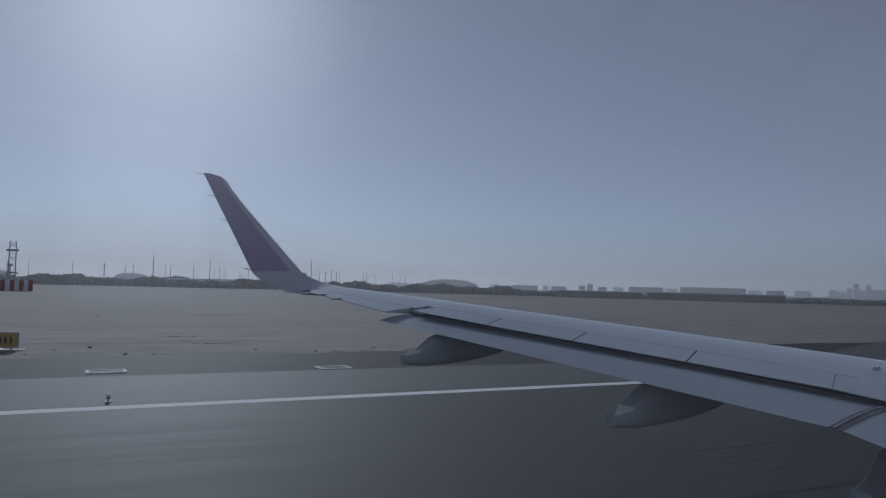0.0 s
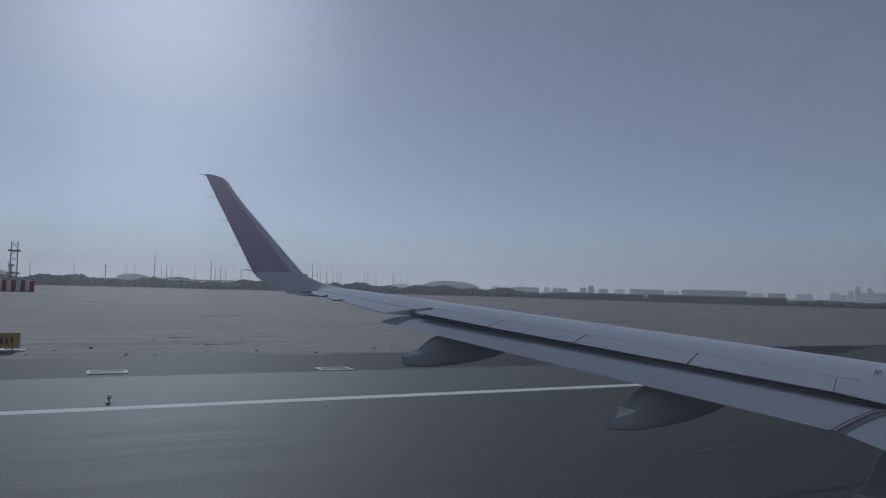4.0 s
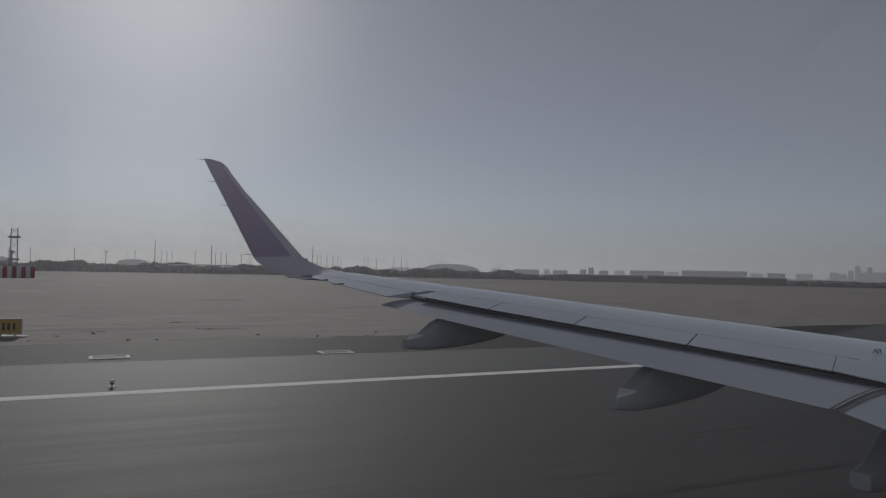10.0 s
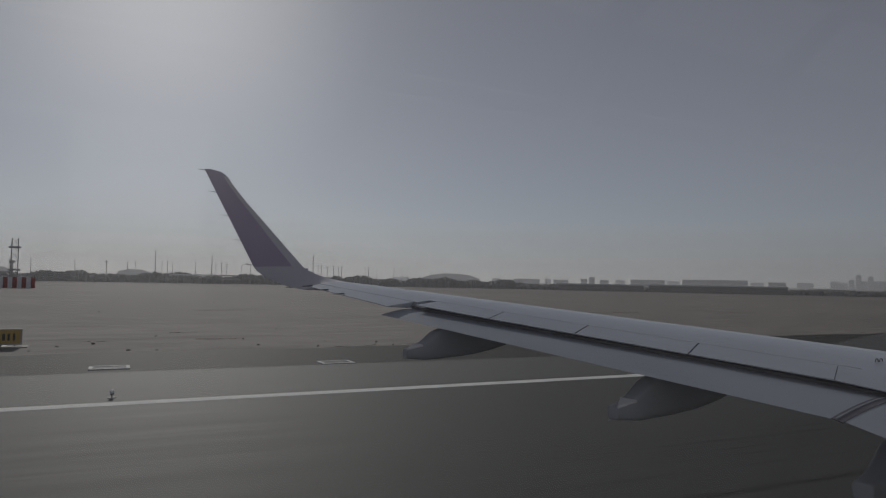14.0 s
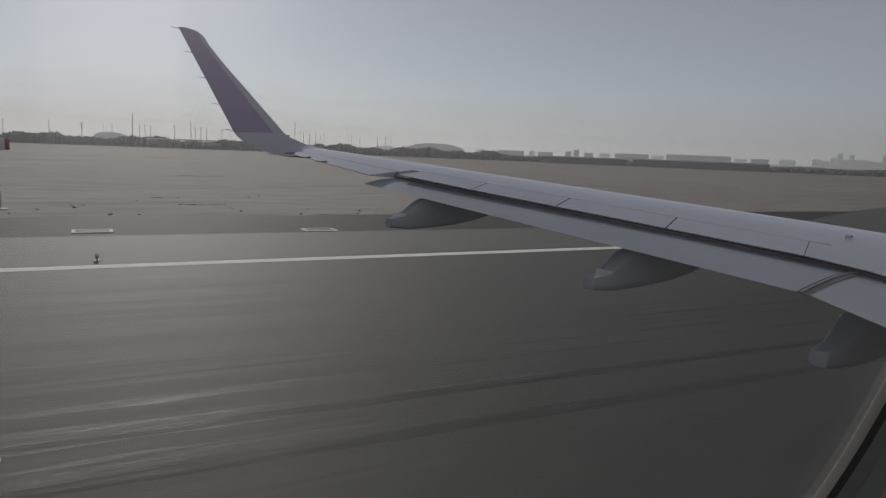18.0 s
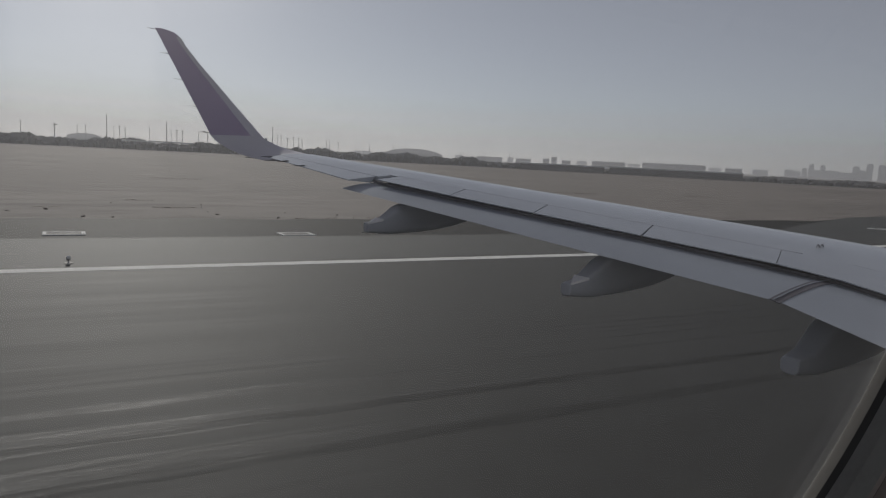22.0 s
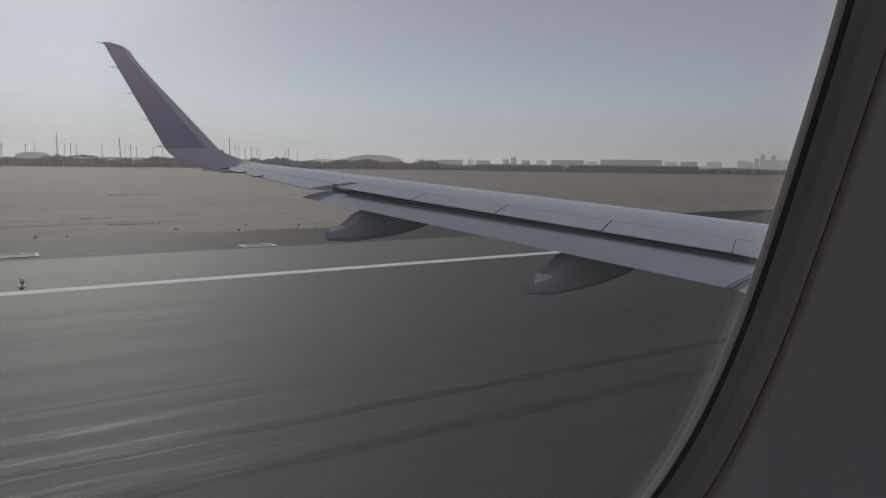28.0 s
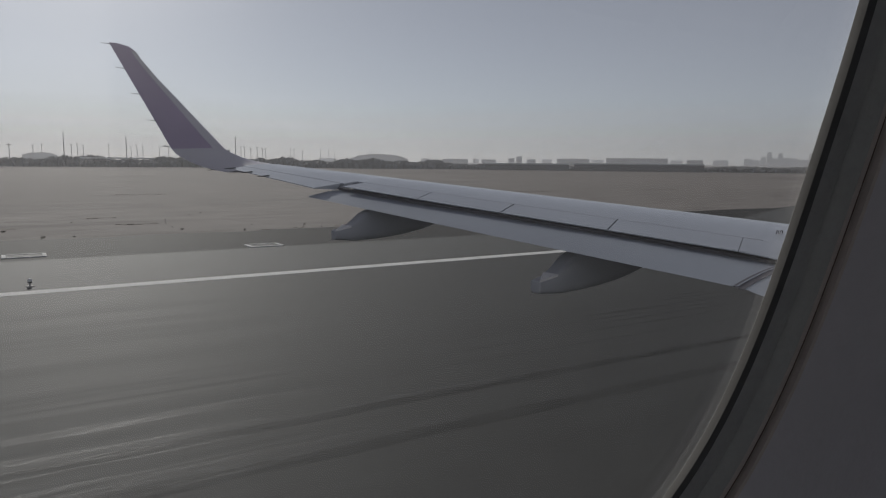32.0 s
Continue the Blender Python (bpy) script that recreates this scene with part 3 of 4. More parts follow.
pane = part("window_pane", loft([oval(0.006, 0.006), oval(0.006, 0.009)]), PANE, cabin, "dusty scratched acrylic pane", soft=False)
pane.visible_shadow = False

# side wall liner panel around the reveal
inner = oval(0.060, -0.020)
bm = bmesh.new()
k = len(inner)
ring0 = [bm.verts.new(p) for p in inner]
ring1, ring2 = [], []
for p in inner:
    d = p - wall_pt(0, 0, -0.02)
    big = max(abs(d.x) / 0.44, abs(d.z) / 0.42)
    q = wall_pt(d.x / big, d.z / big, -0.02)
    ring1.append(bm.verts.new(q))
    ring2.append(bm.verts.new(q + Vector((0, 0.12, 0))))
for i in range(k):
    j = (i + 1) % k
    bm.faces.new((ring0[i], ring0[j], ring1[j], ring1[i]))
    bm.faces.new((ring1[i], ring1[j], ring2[j], ring2[i]))
solid("wall_cabin", bm, LINER, "dim beige cabin side wall liner", "wall", "structure")


# ---- far side of the airfield ----
def bearing(az, dist, z=GROUND_Z):
    """A place seen that many degrees ahead of straight out, at a distance from the window."""
    a = radians(az)
    return Vector((EYE_X + dist * math.sin(a), 1.5 + dist * math.cos(a), z))


def rise(el, dist):
    """Height above the sand of what stands el degrees over the level line at that distance."""
    return EYE_Z - GROUND_Z + dist * math.tan(radians(el))


def clump(bm, at, w, h, rnd):
    """A low bush: a few overlapping lumps with broken outlines."""
    for _ in range(3):
        c = Vector(at) + Vector((rnd.uniform(-w, w) * 0.5, rnd.uniform(-w, w) * 0.5, 0))
        ww, hh = w * rnd.uniform(0.4, 0.8), h * rnd.uniform(0.55, 1.0)
        top = bm.verts.new(c + Vector((rnd.uniform(-0.2, 0.2) * ww, 0, hh)))
        k = 6
        mid = [bm.verts.new(c + Vector((math.cos(i * math.tau / k) * ww * rnd.uniform(0.6, 1.1), math.sin(i * math.tau / k) * ww * rnd.uniform(0.6, 1.1), hh * rnd.uniform(0.35, 0.85)))) for i in range(k)]
        low = [bm.verts.new(c + Vector((math.cos(i * math.tau / k) * ww * 0.7, math.sin(i * math.tau / k) * ww * 0.7, 0))) for i in range(k)]
        for i in range(k):
            j = (i + 1) % k
            bm.faces.new((mid[i], mid[j], top))
            bm.faces.new((low[i], low[j], mid[j], mid[i]))


rnd = random.Random(11)
bm = bmesh.new()
for i in range(3600):
    az = rnd.uniform(-14, 82)
    d = rnd.uniform(420, 470)
    hi = 0.22 + 0.12 * math.sin(az * 0.9) + 0.10 * math.sin(az * 2.7 + 1) if az < 36 else 0.02 + 0.08 * math.sin(az * 1.3)
    clump(bm, bearing(az, d), rnd.uniform(2.6, 4.6), rise(hi, d) * (1.0 if az < 38 else 0.8) * (rnd.uniform(0.80, 0.95) if i % 9 else rnd.uniform(0.93, 1.0)), rnd)
solid("scrub_belt", bm, FOLIAGE, "dusty dark scrub belt along the airfield's far edge", "scrub", "stuff", soft=False)


def lamp_mast(az, el, dist=720.0, arms=1, thick=0.30):
    h = rise(el, dist)
    ob = thing("lighting_mast", "slender grey lighting mast beyond the scrub", "mast", bearing(az, dist), "lighting masts beyond the scrub")
    part("pole", tube(bmesh.new(), (0, 0, -0.3), (0, 0, h), thick, thick * 0.6, 6), DARKSTEEL, ob)
    if arms:
        part("lamp_head", box(bmesh.new(), -0.9, 0.9, -0.5, 0.5, h - 0.5, h, 0.1), DARKSTEEL, ob)
    return ob


MASTS = [(2.17, 1.02), (5.67, 0.94), (6.22, 1.01), (7.60, 1.87), (8.08, 1.03), (8.46, 1.09), (8.84, 0.98), (10.51, 1.07), (11.70, 1.60), (12.02, 0.97),
         (12.42, 1.04), (12.83, 0.97), (19.53, 1.78), (19.93, 1.09), (20.20, 1.05), (20.68, 0.90), (21.17, 1.01), (21.57, 0.94), (21.83, 0.99), (23.76, 0.94),
         (24.03, 0.95), (24.71, 0.80), (26.12, 0.91), (26.76, 0.98), (27.22, 0.77), (29.15, 0.80), (30.26, 0.80), (16.1, 0.95), (17.0, 0.9), (-0.6, 1.0), (-1.9, 0.95)]
for i, (az, el) in enumerate(MASTS):
    lamp_mast(az, el, 720.0 + 37 * (i % 5), arms=el < 1.5, thick=0.50 if el > 1.5 else 0.33)


def street_lamp(az, el, dist, reach):
    h = rise(el, dist)
    ob = thing("street_lamp", "bent-arm grey street lamp beyond the scrub", "street lamp", bearing(az, dist), "street lamps beyond the scrub")
    part("pole", tube(bmesh.new(), (0, 0, -0.3), (0, 0, h), 0.24, 0.15, 6), DARKSTEEL, ob)
    part("arm", tube(bmesh.new(), (0, 0, h - 0.2), (reach, 0, h + 0.3), 0.13, 0.10, 6), DARKSTEEL, ob)
    part("lamp_head", box(bmesh.new(), reach - 0.2, reach + 1.3, -0.3, 0.3, h + 0.1, h + 0.5, 0.08), DARKSTEEL, ob)


for az, el, reach in ((13.97, 1.0, 3.5), (14.63, 1.02, -3.0), (34.68, 0.47, 3.2), (36.55, 0.52, 3.2), (38.66, 0.57, 3.2)):
    street_lamp(az, el, 640.0, reach)

# broad lighting frame
ob = thing("gantry_mast", "grey mast with a broad crossbar beyond the scrub", "mast", bearing(4.24, 730))
part("pole", tube(bmesh.new(), (0, 0, -0.3), (0, 0, rise(1.06, 730)), 0.4, 0.3, 6), DARKSTEEL, ob)
part("crossbar", box(bmesh.new(), -2.5, 2.5, -0.6, 0.6, rise(0.9, 730), rise(0.9, 730) + 0.5, 0.1), DARKSTEEL, ob)


def block(name, label, az0, az1, el, dist, mat=None, roof_el=0.0, windows=3, depth=18.0):
    """A flat-roofed building across the line of sight, with window bands and a roof slab."""
    w = dist * math.tan(radians((az1 - az0) / 2))
    h = rise(el, dist)
    at = bearing((az0 + az1) / 2, dist)
    ob = thing(name, label, "building", at, turn=-(az0 + az1) / 2)
    part("wall", box(bmesh.new(), -w, w, 0, depth, -0.3, h - 0.6), (FARWALL if dist > 1400 else mat or WALLS), ob, soft=False)
    part("roof", box(bmesh.new(), -w - 0.4, w + 0.4, -0.4, depth + 0.4, h - 0.6, h), FARROOF if dist > 1400 else ROOFS, ob, soft=False)
    n = max(2, int(w / 5))
    for s in range(windows):
        z0 = 1.0 + (h - 2.5) * s / max(1, windows)
        for i in range(n):
            x = -w + 2 * w * (i + 0.5) / n
            q = w / n * 0.62
            part("window", box(bmesh.new(), x - q, x + q, -0.06, 0.3, z0 + 0.7, z0 + 0.7 + (h - 2.5) / max(1, windows) * 0.45), FARGLASS if dist > 1400 else GLASSY, ob, soft=False)
    return ob


def shed(name, label, az0, az1, el, dist, sag):
    """A long shed with a bowed roof."""
    w = dist * math.tan(radians((az1 - az0) / 2))
    h = rise(el, dist)
    ob = thing(name, label, "hangar", bearing((az0 + az1) / 2, dist), turn=-(az0 + az1) / 2)
    arch = [(-w + 2 * w * i / 24, h - sag * abs(2 * i / 24 - 1) ** 2.6) for i in range(25)]
    part("wall", loft([[Vector((x, y, z - 0.5)) for x, z in arch] + [Vector((w, y, -0.3)), Vector((-w, y, -0.3))] for y in (0, 40)]), FARWALL if dist > 1400 else WALLS, ob)
    part("roof", loft([[Vector((x * 1.01, y, z)) for x, z in arch] + [Vector((x * 1.01, y, z - 0.5)) for x, z in arch[::-1]] for y in (-1, 41)]), FARROOF if dist > 1400 else ROOFS, ob)
    part("hangar_door", box(bmesh.new(), -w * 0.5, w * 0.5, -0.2, 0.3, -0.2, h * 0.45), FARGLASS if dist > 1400 else STEEL, ob, soft=False)


shed("domed_hangar", "pale domed hangar far beyond the runway", 28.4, 33.2, 0.60, 1500, 11.0)
shed("tent_hangar", "pale peaked shelter among lighting masts", 5.0, 7.2, 0.42, 1450, 5.0)
shed("domed_hangar", "small pale domed hangar near the lattice mast", -3.3, -1.9, 0.42, 1450, 5.0)


def canopy(az0, az1, dist):
    """A long open shelter: a pale roof slab on slim posts."""
    w, h = dist * math.tan(radians((az1 - az0) / 2)), rise(0.02, dist)
    ob = thing("long_canopy", "long white flat-roofed canopy before the scrub", "canopy", bearing((az0 + az1) / 2, dist), turn=-(az0 + az1) / 2)
    for k in range(3):
        x0, x1 = -w + 2 * w * k / 3 + (0.8 if k else 0), -w + 2 * w * (k + 1) / 3
        part("roof", box(bmesh.new(), x0, x1, -3, 3, h, h + 0.75, 0.08), ROOFLINE, ob, soft=False)
    for k in range(10):
        x = -w + 0.6 + (2 * w - 1.2) * k / 9
        part("post", tube(bmesh.new(), (x, -2, -0.2), (x, -2, h + 0.05), 0.10, 0.10, 6), STEEL, ob)


canopy(8.6, 13.6, 412.0)
block("terminal_block", "low pale building behind the scrub", 17.2, 18.6, 0.42, 1450, windows=1)
block("low_building", "low hazy grey building on the skyline", 36.0, 38.1, 0.28, 1700, windows=2)
block("low_building", "low hazy grey building on the skyline", 39.2, 40.4, 0.26, 1700, windows=2)
block("water_tower_block", "narrow hazy tower block on the skyline", 42.05, 42.5, 0.52, 1800, TOWERS, windows=6)
block("low_building", "low hazy grey building on the skyline", 41.4, 41.9, 0.36, 1800, windows=2)
block("low_building", "low hazy grey building on the skyline", 42.9, 43.6, 0.30, 1800, windows=2)
block("warehouse", "long hazy flat-roofed warehouse on the skyline", 45.3, 47.9, 0.37, 1500, windows=2)
block("warehouse", "long hazy flat-roofed warehouse on the skyline", 49.2, 53.9, 0.44, 1500, windows=2)
block("warehouse", "short hazy warehouse on the skyline", 55.3, 56.5, 0.33, 1500, windows=2)
block("boundary_wall", "long dark boundary wall before the warehouses", 39.6, 46.3, -0.03, 408, HEDGE, windows=0, depth=1.0)
block("boundary_wall", "long dark boundary wall before the warehouses", 46.7, 56.6, 0.01, 408, HEDGE, windows=0, depth=1.0)

# city on the horizon, a plain backdrop
city = thing("backdrop", "hazy grey city towers on the horizon", "skyline", kind="structure")
TOWER_ROWS = [(59.3, 59.8, 0.55), (59.8, 60.2, 0.40), (60.25, 60.55, 0.72), (60.6, 60.9, 1.12), (60.9, 61.2, 0.60), (61.22, 61.5, 1.02), (61.5, 62.3, 0.62), (62.3, 62.9, 0.50),
              (62.9, 63.3, 1.05), (63.3, 63.6, 0.75), (63.6, 63.95, 1.30), (64.2, 64.6, 1.22), (64.6, 65.0, 0.7), (65.1, 65.5, 0.98), (65.6, 66.4, 0.6),
              (57.2, 58.3, 0.34), (34.2, 34.9, 0.30), (44.1, 44.9, 0.33), (38.5, 39.0, 0.31), (48.1, 49.0, 0.30), (26.0, 27.4, 0.24), (54.1, 55.0, 0.3)]
for az0, az1, el in TOWER_ROWS:
    if az0 > 59:
        az0, az1, el = lerp(62, az0, 1.2) + 0.6, lerp(62, az1, 1.2) + 0.6, el * 0.86
    d = 3900.0
    w, h = d * math.tan(radians((az1 - az0) / 2)), rise(el, d)
    bm = bmesh.new()
    box(bm, -w, w, 0, 30, 0, h * 0.93)
    box(bm, -w * 0.7, w * 0.7, 4, 26, h * 0.93, h)
    ob = part("tower_block", bm, FARWALL, city, soft=False)
    ob.matrix_world = Matrix.Translation(bearing((az0 + az1) / 2, d)) @ Matrix.Rotation(radians(-(az0 + az1) / 2), 4, "Z")

# added translucent sheets that imitate haze between the sand, the skyline and the city
for dist, share in ((392.0, 0.165), (1380.0, 0.36), (3300.0, 0.36)):
    tall, bm = dist * 0.085, bmesh.new()
    feet = [bearing(-70 + 2.5 * i, dist, 0) for i in range(69)]
    low = [bm.verts.new(p) for p in feet]
    high = [bm.verts.new(p + Vector((0, 0, tall))) for p in feet]
    for i in range(len(feet) - 1):
        bm.faces.new((low[i], low[i + 1], high[i + 1], high[i]))
    solid("backdrop_haze", bm, haze_material("far_haze_sheet", share, tall), "thin upright translucent sheet standing in for haze over the airfield's far side", "haze", "structure", at=Matrix.Translation((0, 0, GROUND_Z)))

# lattice mast and the striped barrier near the taxiway
MAST_AZ, MAST_D = -1.6, 240.0
ob = thing("lattice_mast", "dark steel lattice mast with two platforms on the sand", "mast", bearing(MAST_AZ, MAST_D))
H = rise(2.4, MAST_D)
for x in (-1.0, 1.0):
    for y in (-1.0, 1.0):
        part("leg", tube(bmesh.new(), (x, y, -0.3), (x * 0.8, y * 0.8, H), 0.14, 0.11, 6), STEEL, ob)
for k in range(7):
    z0, z1 = H * k / 7, H * (k + 1) / 7
    for s in (-1, 1):
        part("brace", tube(bmesh.new(), (-s, -0.9, z0), (s * 0.9, -0.9, z1), 0.06, 0.06, 5), STEEL, ob)
for z in (H * 0.34, H * 0.8):
    part("platform", box(bmesh.new(), -1.6, 1.6, -1.4, 1.4, z, z + 0.5, 0.05), STEEL, ob)
for i in range(8):
    at = bearing(MAST_AZ + 0.35 + 0.28 * (i - 4), 226)
    ob = solid("barrier_panel", box(bmesh.new(), -0.55, 0.55, -0.5, 0.5, -0.2, 3.1, 0.05), RED if i % 2 else WHITE, "red barrier panel on the sand" if i % 2 else "white barrier panel on the sand", "barrier", group="striped barrier panels", at=Matrix.Translation(at))

# ---- near ground: marks, lights, covers, tufts ----
slab("taxiway", [(33, 33.95), (44, 38.6), (62, 45.5), (140, 60), (500, 64), (500, 33.95)], -0.006, 0.3, SHOULDER, "grey asphalt taxiway joining the runway ahead", "taxiway")



def rubber_material():
    """Patchy tyre deposit that lets the asphalt show through."""
    m, n, l, b = material("tyre_rubber")
    b.inputs["Base Color"].default_value = (0.02, 0.02, 0.021, 1)
    b.inputs["Roughness"].default_value, b.inputs["Specular IOR Level"].default_value = 0.95, 0.1
    wear = noise_tex(n, l, coords(n, l, (0.06, 1.0, 1.0)), 9.0, 6, 0.7)
    l.new(ramp(n, l, wear, [(0.36, (0.01,) * 3), (0.70, (0.30,) * 3)]), b.inputs["Alpha"])
    return m


RUBBER = rubber_material()
rnd = random.Random(5)
for i, (u, v, long, wide) in enumerate([(-6, 14.5, 24, 0.24), (-4, 13.7, 30, 0.16), (-22, 11.1, 34, 0.34), (-26, 9.7, 38, 0.38), (-9, 12.4, 26, 0.14), (-5.5, 15.5, 15, 0.10), (-4.5, 15.1, 17, 0.12), (-6, 14.1, 14, 0.09), (-7, 13.2, 15, 0.10), (-9, 10.9, 12, 0.12)]):
    k = 26
    left = [(u + long * j / k, v - 0.012 * long * j / k - wide * math.sin(math.pi * (0.04 + 0.92 * j / k)) ** 1.1 * rnd.uniform(0.4, 0.6)) for j in range(k + 1)]
    right = [(u + long * j / k, v - 0.012 * long * j / k + wide * math.sin(math.pi * (0.04 + 0.92 * j / k)) ** 1.1 * rnd.uniform(0.4, 0.6)) for j in range(k + 1)]
    slab("tyre_mark", left + right[::-1], 0.003, 0.002, RUBBER, "dark rubber tyre mark on the runway", "tyre mark")


def scuff_material():
    """Polished aggregate where tyres have scrubbed the asphalt; the pale base colour also paints in sun glint."""
    m, n, l, b = material("scrubbed_glint_aggregate")
    b.inputs["Base Color"].default_value = (0.19, 0.19, 0.188, 1)
    b.inputs["Roughness"].default_value, b.inputs["Specular IOR Level"].default_value = 0.34, 0.6
    wear = noise_tex(n, l, coords(n, l, (0.05, 1.0, 1.0)), 7.0, 6, 0.75)
    grit = noise_tex(n, l, coords(n, l, (0.45, 1, 1)), 30.0, 3, 0.7)
    worn = ramp(n, l, wear, [(0.42, (0.0,) * 3), (0.70, (0.26,) * 3)])
    l.new(mixed(n, l, 1.0, worn, ramp(n, l, grit, [(0.38, (0.06,) * 3), (0.60, (1.0,) * 3)]), "MULTIPLY"), b.inputs["Alpha"])
    bump(n, l, b, grit, 0.9, 0.02)
    return m


SCUFF = scuff_material()
for u, v, long, wide in ((-34, 12.5, 28, 0.55), (-34, 11.3, 29, 0.9), (-36, 10.1, 29, 1.0)):
    k = 24
    left = [(u + long * j / k, v - 0.008 * long * j / k - wide * math.sin(math.pi * (0.03 + 0.94 * j / k)) ** 0.6 * rnd.uniform(0.35, 0.6)) for j in range(k + 1)]
    right = [(u + long * j / k, v - 0.008 * long * j / k + wide * math.sin(math.pi * (0.03 + 0.94 * j / k)) ** 0.6 * rnd.uniform(0.35, 0.6)) for j in range(k + 1)]
    slab("scuff_glint_streak", left + right[::-1], 0.0025, 0.002, SCUFF, "scrubbed streak on the runway asphalt with sun glint in its pale colour", "scuff mark")


def inset_light(u, v):
    ob = thing("inset_light", "pale-ringed flush runway light in the asphalt", "runway light", field(u, v, 0.0), "flush runway lights", turn=math.degrees(LEAN))
    bm = bmesh.new()
    ring_pts = [[Vector((r * math.cos(a), r * math.sin(a), z)) for a in [i * math.tau / 28 for i in range(28)]] for r, z in ((0.19, -0.01), (0.19, 0.006), (0.18, 0.014), (0.105, 0.016))]
    part("ring", loft(ring_pts, caps=False, bm=bm), MARK, ob, "worn white collar")
    part("housing", loft([[Vector((r * math.cos(a), r * math.sin(a), z)) for a in [i * math.tau / 24 for i in range(24)]] for r, z in ((0.105, 0.012), (0.10, 0.022), (0.05, 0.026))]), GAP, ob)
    part("lens", box(bmesh.new(), 0.02, 0.09, -0.06, 0.04, 0.012, 0.030, 0.004), BLACK, ob)
    for i in range(6):
        a = i * math.tau / 6 + 0.3
        part("bolt", tube(bmesh.new(), (0.15 * math.cos(a), 0.15 * math.sin(a), 0.01), (0.15 * math.cos(a), 0.15 * math.sin(a), 0.022), 0.013, 0.012, 6), BLACK, ob)


def to_field(x, y):
    return x * math.cos(LEAN) + y * math.sin(LEAN), -x * math.sin(LEAN) + y * math.cos(LEAN)


u, v = to_field(-14.4, 11.8)
for du, dv in ((0, 0), (30, 0), (60, 0)):
    inset_light(u + du, v + dv)


def edge_light(u, v):
    ob = thing("edge_light", "small raised runway edge lamp on a pale base", "runway light", field(u, v, -0.004), "runway edge lights")
    part("base", tube(bmesh.new(), (0, 0, 0), (0, 0, 0.025), 0.16, 0.14, 16), CONCRETE, ob, "dull round base plate")
    part("stem", tube(bmesh.new(), (0, 0, 0.025), (0, 0, 0.12), 0.03, 0.025, 8), STEEL, ob)
    part("collar", tube(bmesh.new(), (0, 0, 0.12), (0, 0, 0.155), 0.07, 0.07, 12), BLACK, ob)
    part("lamp_glass", loft([[Vector((r * math.cos(a), r * math.sin(a), z)) for a in [i * math.tau / 14 for i in range(14)]] for r, z in ((0.06, 0.155), (0.075, 0.19), (0.07, 0.235), (0.045, 0.265), (0.01, 0.275))]), WHITE, ob, "frosted pale lamp glass")


u, v = to_field(-11.6, 28.0)
for k in (0, 60, 120, 180):
    edge_light(u + k, v)


def pit_cover(x, y, w=1.7, d=1.2):
    u, v = to_field(x, y)
    ob = thing("pit_cover", "pale concrete-edged pit cover at the pavement edge", "pit cover", field(u, v, -0.03), "pit covers", turn=math.degrees(LEAN))
    for x0, x1, y0, y1 in ((-w / 2, w / 2, -d / 2, -d / 2 + 0.16), (-w / 2, w / 2, d / 2 - 0.16, d / 2), (-w / 2, -w / 2 + 0.16, -d / 2 + 0.16, d / 2 - 0.16), (w / 2 - 0.16, w / 2, -d / 2 + 0.16, d / 2 - 0.16)):
        part("kerb", box(bmesh.new(), x0, x1, y0, y1, -0.1, 0.05, 0.01), MARK, ob)
    part("lid", box(bmesh.new(), -w / 2 + 0.17, w / 2 - 0.17, -d / 2 + 0.17, d / 2 - 0.17, -0.1, 0.03, 0.005), SHOULDER, ob)


for x, y in ((-0.7, 34.9), (-11.0, 36.6), (52, 31.2), (19.5, 33.4)):
    pit_cover(x, y)

# yellow lead-in line behind the wing
for off in (0.0, 0.45):
    inner_pts = [(-50.9 + (32.0 - off) * math.sin(radians(a)), 52 - (40 - off) * math.cos(radians(a))) for a in range(0, 92, 4)]
    outer_pts = [(-50.9 + (31.8 - off) * math.sin(radians(a)), 52 - (39.8 - off) * math.cos(radians(a))) for a in range(0, 92, 4)]
    slab("taxi_line", inner_pts + outer_pts[::-1], 0.005, 0.003, YELLOW, "worn yellow taxi guide line", "marking")

# runway entry behind the aircraft: near edge line, threshold stripes, entry taxiway with its yellow lines and bars
slab("runway_shoulder", [(-900, -41.5), (1500, -41.5), (1500, -33.5), (-900, -33.5)], -0.004, 0.3, SHOULDER, "grey asphalt runway shoulder on the near side", "shoulder")
slab("edge_line", [(-900, -26.14), (-212, -26.14), (-212, -25.46), (-900, -25.46)], 0.004, 0.01, MARK, "worn white runway edge line", "marking")
slab("edge_line", [(-212, -26.14), (1500, -26.14), (1500, -25.46), (-212, -25.46)], 0.004, 0.01, MARK, "worn white runway edge line", "marking")
for k in range(12):
    v = (4.2 + 3.6 * (k // 2)) * (1 if k % 2 else -1)
    slab("threshold_stripe", [(-150, v - 0.9), (-120, v - 0.9), (-120, v + 0.9), (-150, v + 0.9)], 0.004, 0.01, MARK, "broad worn white threshold stripe on the runway", "marking")


def arc(cu, cv, r, a0, a1, n=24):
    return [(cu + r * math.cos(radians(lerp(a0, a1, i / n))), cv + r * math.sin(radians(lerp(a0, a1, i / n)))) for i in range(n + 1)]


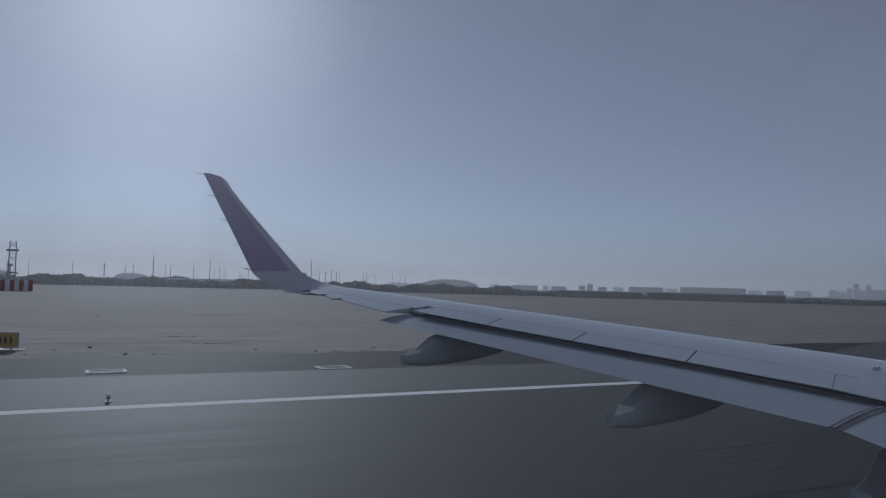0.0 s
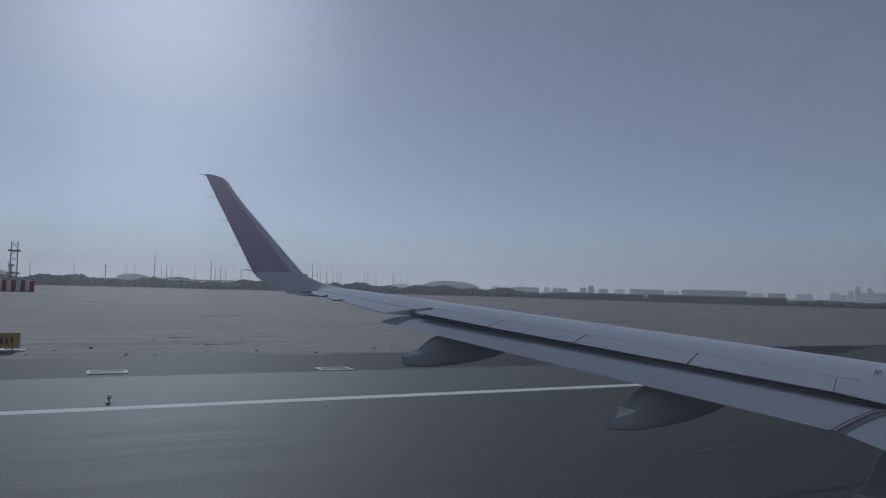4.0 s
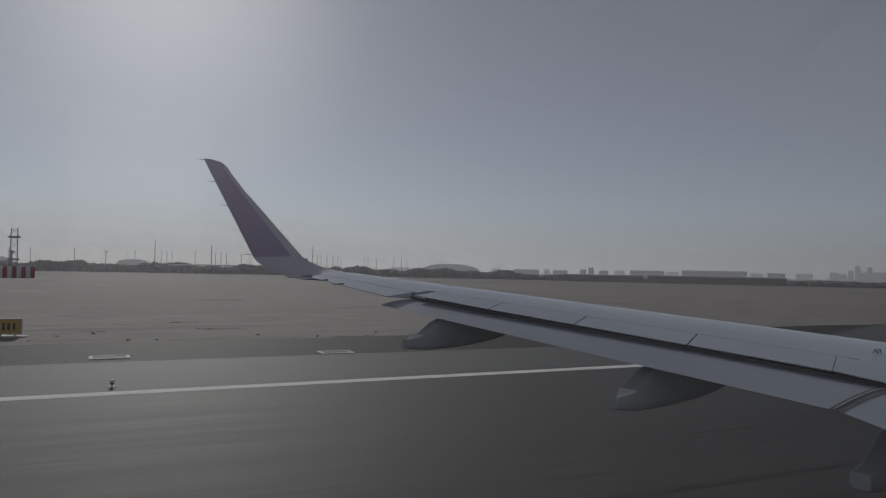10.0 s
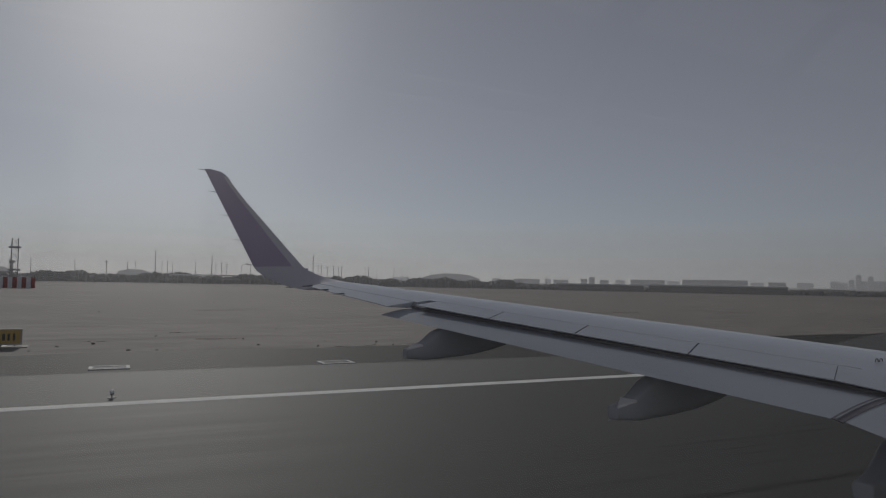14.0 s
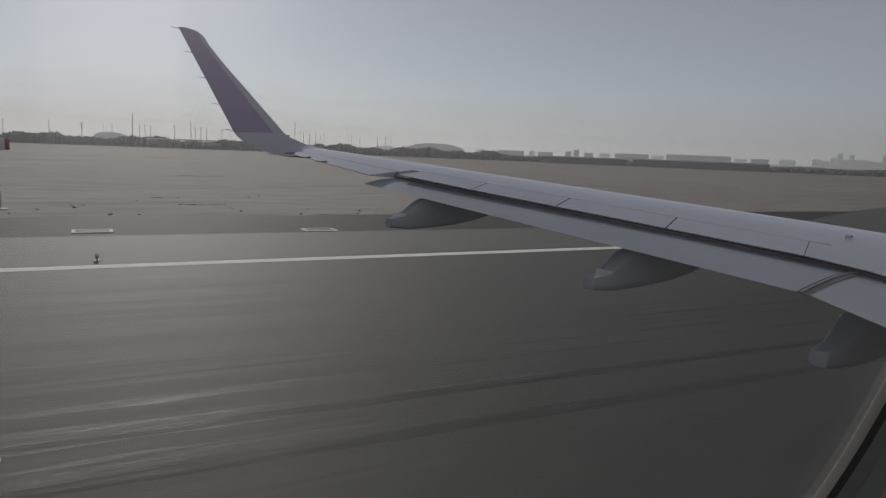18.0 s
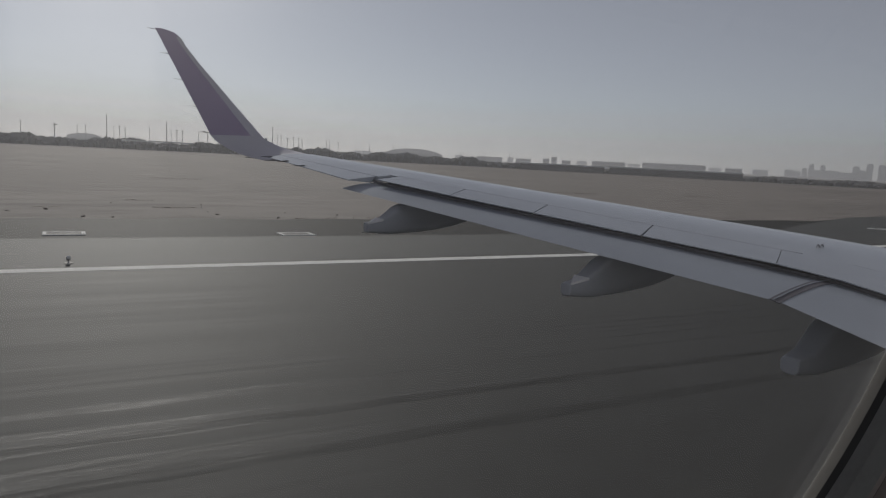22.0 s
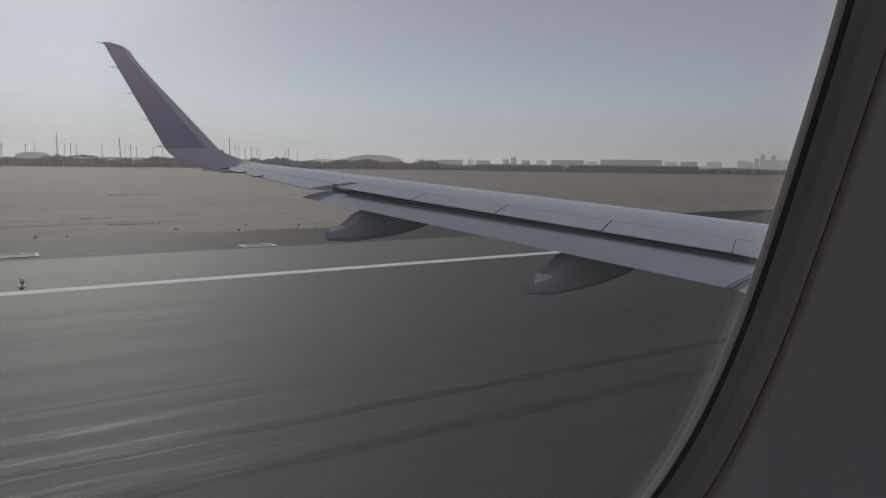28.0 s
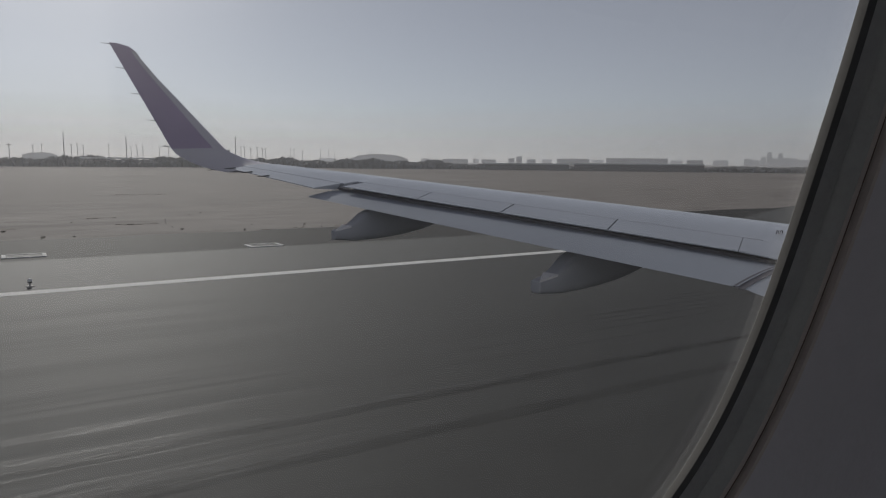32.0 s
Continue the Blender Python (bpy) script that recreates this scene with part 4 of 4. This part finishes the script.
ENTRY_U = -175.0  # centre line of the entry taxiway, which comes in across the runway's axis
slab("entry_taxiway", [(ENTRY_U - 19, -260), (ENTRY_U + 19, -260), (ENTRY_U + 19, -71.5)] + arc(ENTRY_U + 49, -71.5, 30, 180, 90)[1:]
     + arc(ENTRY_U - 49, -71.5, 30, 90, 0), -0.002, 0.3, SHOULDER, "grey asphalt entry taxiway widening to the runway", "taxiway")
for side in (-1, 1):
    for off in (0.0, 0.42):
        r = 38.0 + off
        curve = arc(49, -71.5, r, 180, 98)
        inner_pts = [(ENTRY_U + side * u, v) for u, v in [(49 - r, -255)] + curve]
        outer_pts = [(ENTRY_U + side * u, v) for u, v in [(49 - r - 0.2, -255)] + arc(49, -71.5, r + 0.2, 180, 98)]
        slab("taxi_edge_line", inner_pts + outer_pts[::-1], 0.004, 0.004, YELLOW, "worn yellow taxiway edge line", "marking")
    for k in range(7):
        v = -190.0 + 18.0 * k
        u0, u1 = sorted((ENTRY_U + side * 10.3, ENTRY_U + side * 17.0))
        slab("shoulder_bar", [(u0, v - 0.45), (u1, v - 0.45), (u1, v + 0.45), (u0, v + 0.45)], 0.004, 0.004, YELLOW, "broad yellow shoulder bar beside the taxiway", "marking")
lead = [(ENTRY_U, -255)] + arc(ENTRY_U + 60, -60, 60, 180, 90)
lead_out = [(ENTRY_U - 0.3, -255)] + arc(ENTRY_U + 60, -60, 60.3, 180, 90)
slab("taxi_line", lead + lead_out[::-1], 0.009, 0.006, YELLOW, "worn yellow lead-on line curving onto the runway", "marking")
for k in range(6):
    edge_light(ENTRY_U + (13.5 if k % 2 else -13.5), -215.0 + 24.0 * k)

# taxiway sign on a pad beside the verge
su, sv = to_field(*bearing(-2.2, 47).xy)
sign = thing("taxiway_sign", "weathered yellow taxiway sign board on a pale pad", "sign", field(su, sv, GROUND_Z), turn=math.degrees(LEAN))
part("pad", box(bmesh.new(), -1.35, 1.35, -0.45, 0.45, -0.1, 0.06, 0.02), CONCRETE, sign, "pale concrete pad")
part("board", box(bmesh.new(), -1.0, 1.0, -0.10, 0.10, 0.20, 1.02, 0.03), YELLOW, sign, "yellow board")
for x0, x1, z0, z1 in ((-1.04, 1.04, 1.0, 1.06), (-1.04, 1.04, 0.16, 0.22), (-1.06, -0.98, 0.16, 1.06), (0.98, 1.06, 0.16, 1.06)):
    part("rim", box(bmesh.new(), x0, x1, -0.125, 0.125, z0, z1, 0.01), CONCRETE, sign, "pale metal rim")
for x, w in ((-0.62, 0.12), (-0.36, 0.14), (-0.10, 0.13), (0.15, 0.14), (0.40, 0.12), (0.66, 0.12)):
    part("character_bar", box(bmesh.new(), x - w / 2, x + w / 2, -0.108, -0.098, 0.40, 0.80), BLACK, sign)
for x in (-0.7, 0.0, 0.7):
    part("leg", tube(bmesh.new(), (x, 0, 0.0), (x, 0, 0.21), 0.04, 0.04, 8), BLACK, sign)

# dry tufts, stones and dark litter on the sand
rnd = random.Random(21)
bm = bmesh.new()
for i in range(46):
    u = rnd.uniform(-25, 120)
    v = STRIP_V + abs(rnd.gauss(0, 1)) * (3 if i % 3 else 30) + 0.4
    p = field(u, v, GROUND_Z)
    s = rnd.uniform(0.03, 0.11)
    clump(bm, p, s * 1.6, s, rnd)
solid("dry_tufts", bm, DRYGRASS, "dry dusty tufts scattered over the sand", "tufts", "stuff", soft=False)
bm = bmesh.new()
for i in range(260):
    u = rnd.uniform(-25, 110)
    v = STRIP_V + abs(rnd.gauss(0, 1)) * (2 if i % 2 else 22)
    p = field(u, v, GROUND_Z)
    s = rnd.uniform(0.02, 0.08)
    clump(bm, p - Vector((0, 0, 0.01)), s, s, rnd)
solid("loose_stones", bm, SAND, "loose pale stones on the sand", "stones", "stuff", soft=False)

# low mats of dead scrub and wind-blown litter on the sand
def scrub_mat(u, v, long, wide, seed):
    r = random.Random(seed)
    bm = bmesh.new()
    for _ in range(int(16 * long / 3)):
        a, k = r.uniform(0, math.tau), r.random() ** 0.6
        at = field(u + k * long / 2 * math.cos(a), v + k * wide / 2 * math.sin(a), GROUND_Z - 0.01)
        w = r.uniform(0.10, 0.26)
        clump(bm, at, w, w * r.uniform(0.15, 0.35), r)
    return solid("scrub_mat", bm, DRYGRASS, "low brown mat of dead scrub on the sand", "scrub", group="scrub mats on the sand", soft=False)


for i, (u, v, long, wide) in enumerate([(-0.3, 92, 9.0, 3.0), (-7.1, 50.3, 4.2, 1.0), (80, 81, 7, 2.0), (-9.0, 56.5, 3.2, 0.8), (-14, 50.1, 2.2, 0.7), (54.8, 83, 11, 1.6), (140, 89, 16, 2.2), (30, 66, 3.0, 0.9)]):
    scrub_mat(u, v, long, wide, 40 + i)
for i, u in enumerate((-0.6, 1.9, 4.6)):
    scrub_mat(u, STRIP_V + 0.5 + 0.35 * (i % 3), 0.9 + 0.4 * (i % 2), 0.3, 60 + i)

# control tower far behind the lattice mast
d = 1300.0
h = rise(0.95, d)
tower = thing("control_tower", "pale airport control tower far beyond the sand", "control tower", bearing(-1.75, d))
part("shaft", tube(bmesh.new(), (0, 0, -0.3), (0, 0, h * 0.72), 2.6, 2.0, 14), WALLS, tower)
part("cab", tube(bmesh.new(), (0, 0, h * 0.72), (0, 0, h * 0.86), 2.6, 4.2, 14), GLASSY, tower, "dark glazed cab")
part("roof", tube(bmesh.new(), (0, 0, h * 0.86), (0, 0, h * 0.90), 4.4, 3.6, 14), ROOFS, tower)
part("antenna", tube(bmesh.new(), (0, 0, h * 0.90), (0, 0, h), 0.25, 0.12, 6), STEEL, tower)
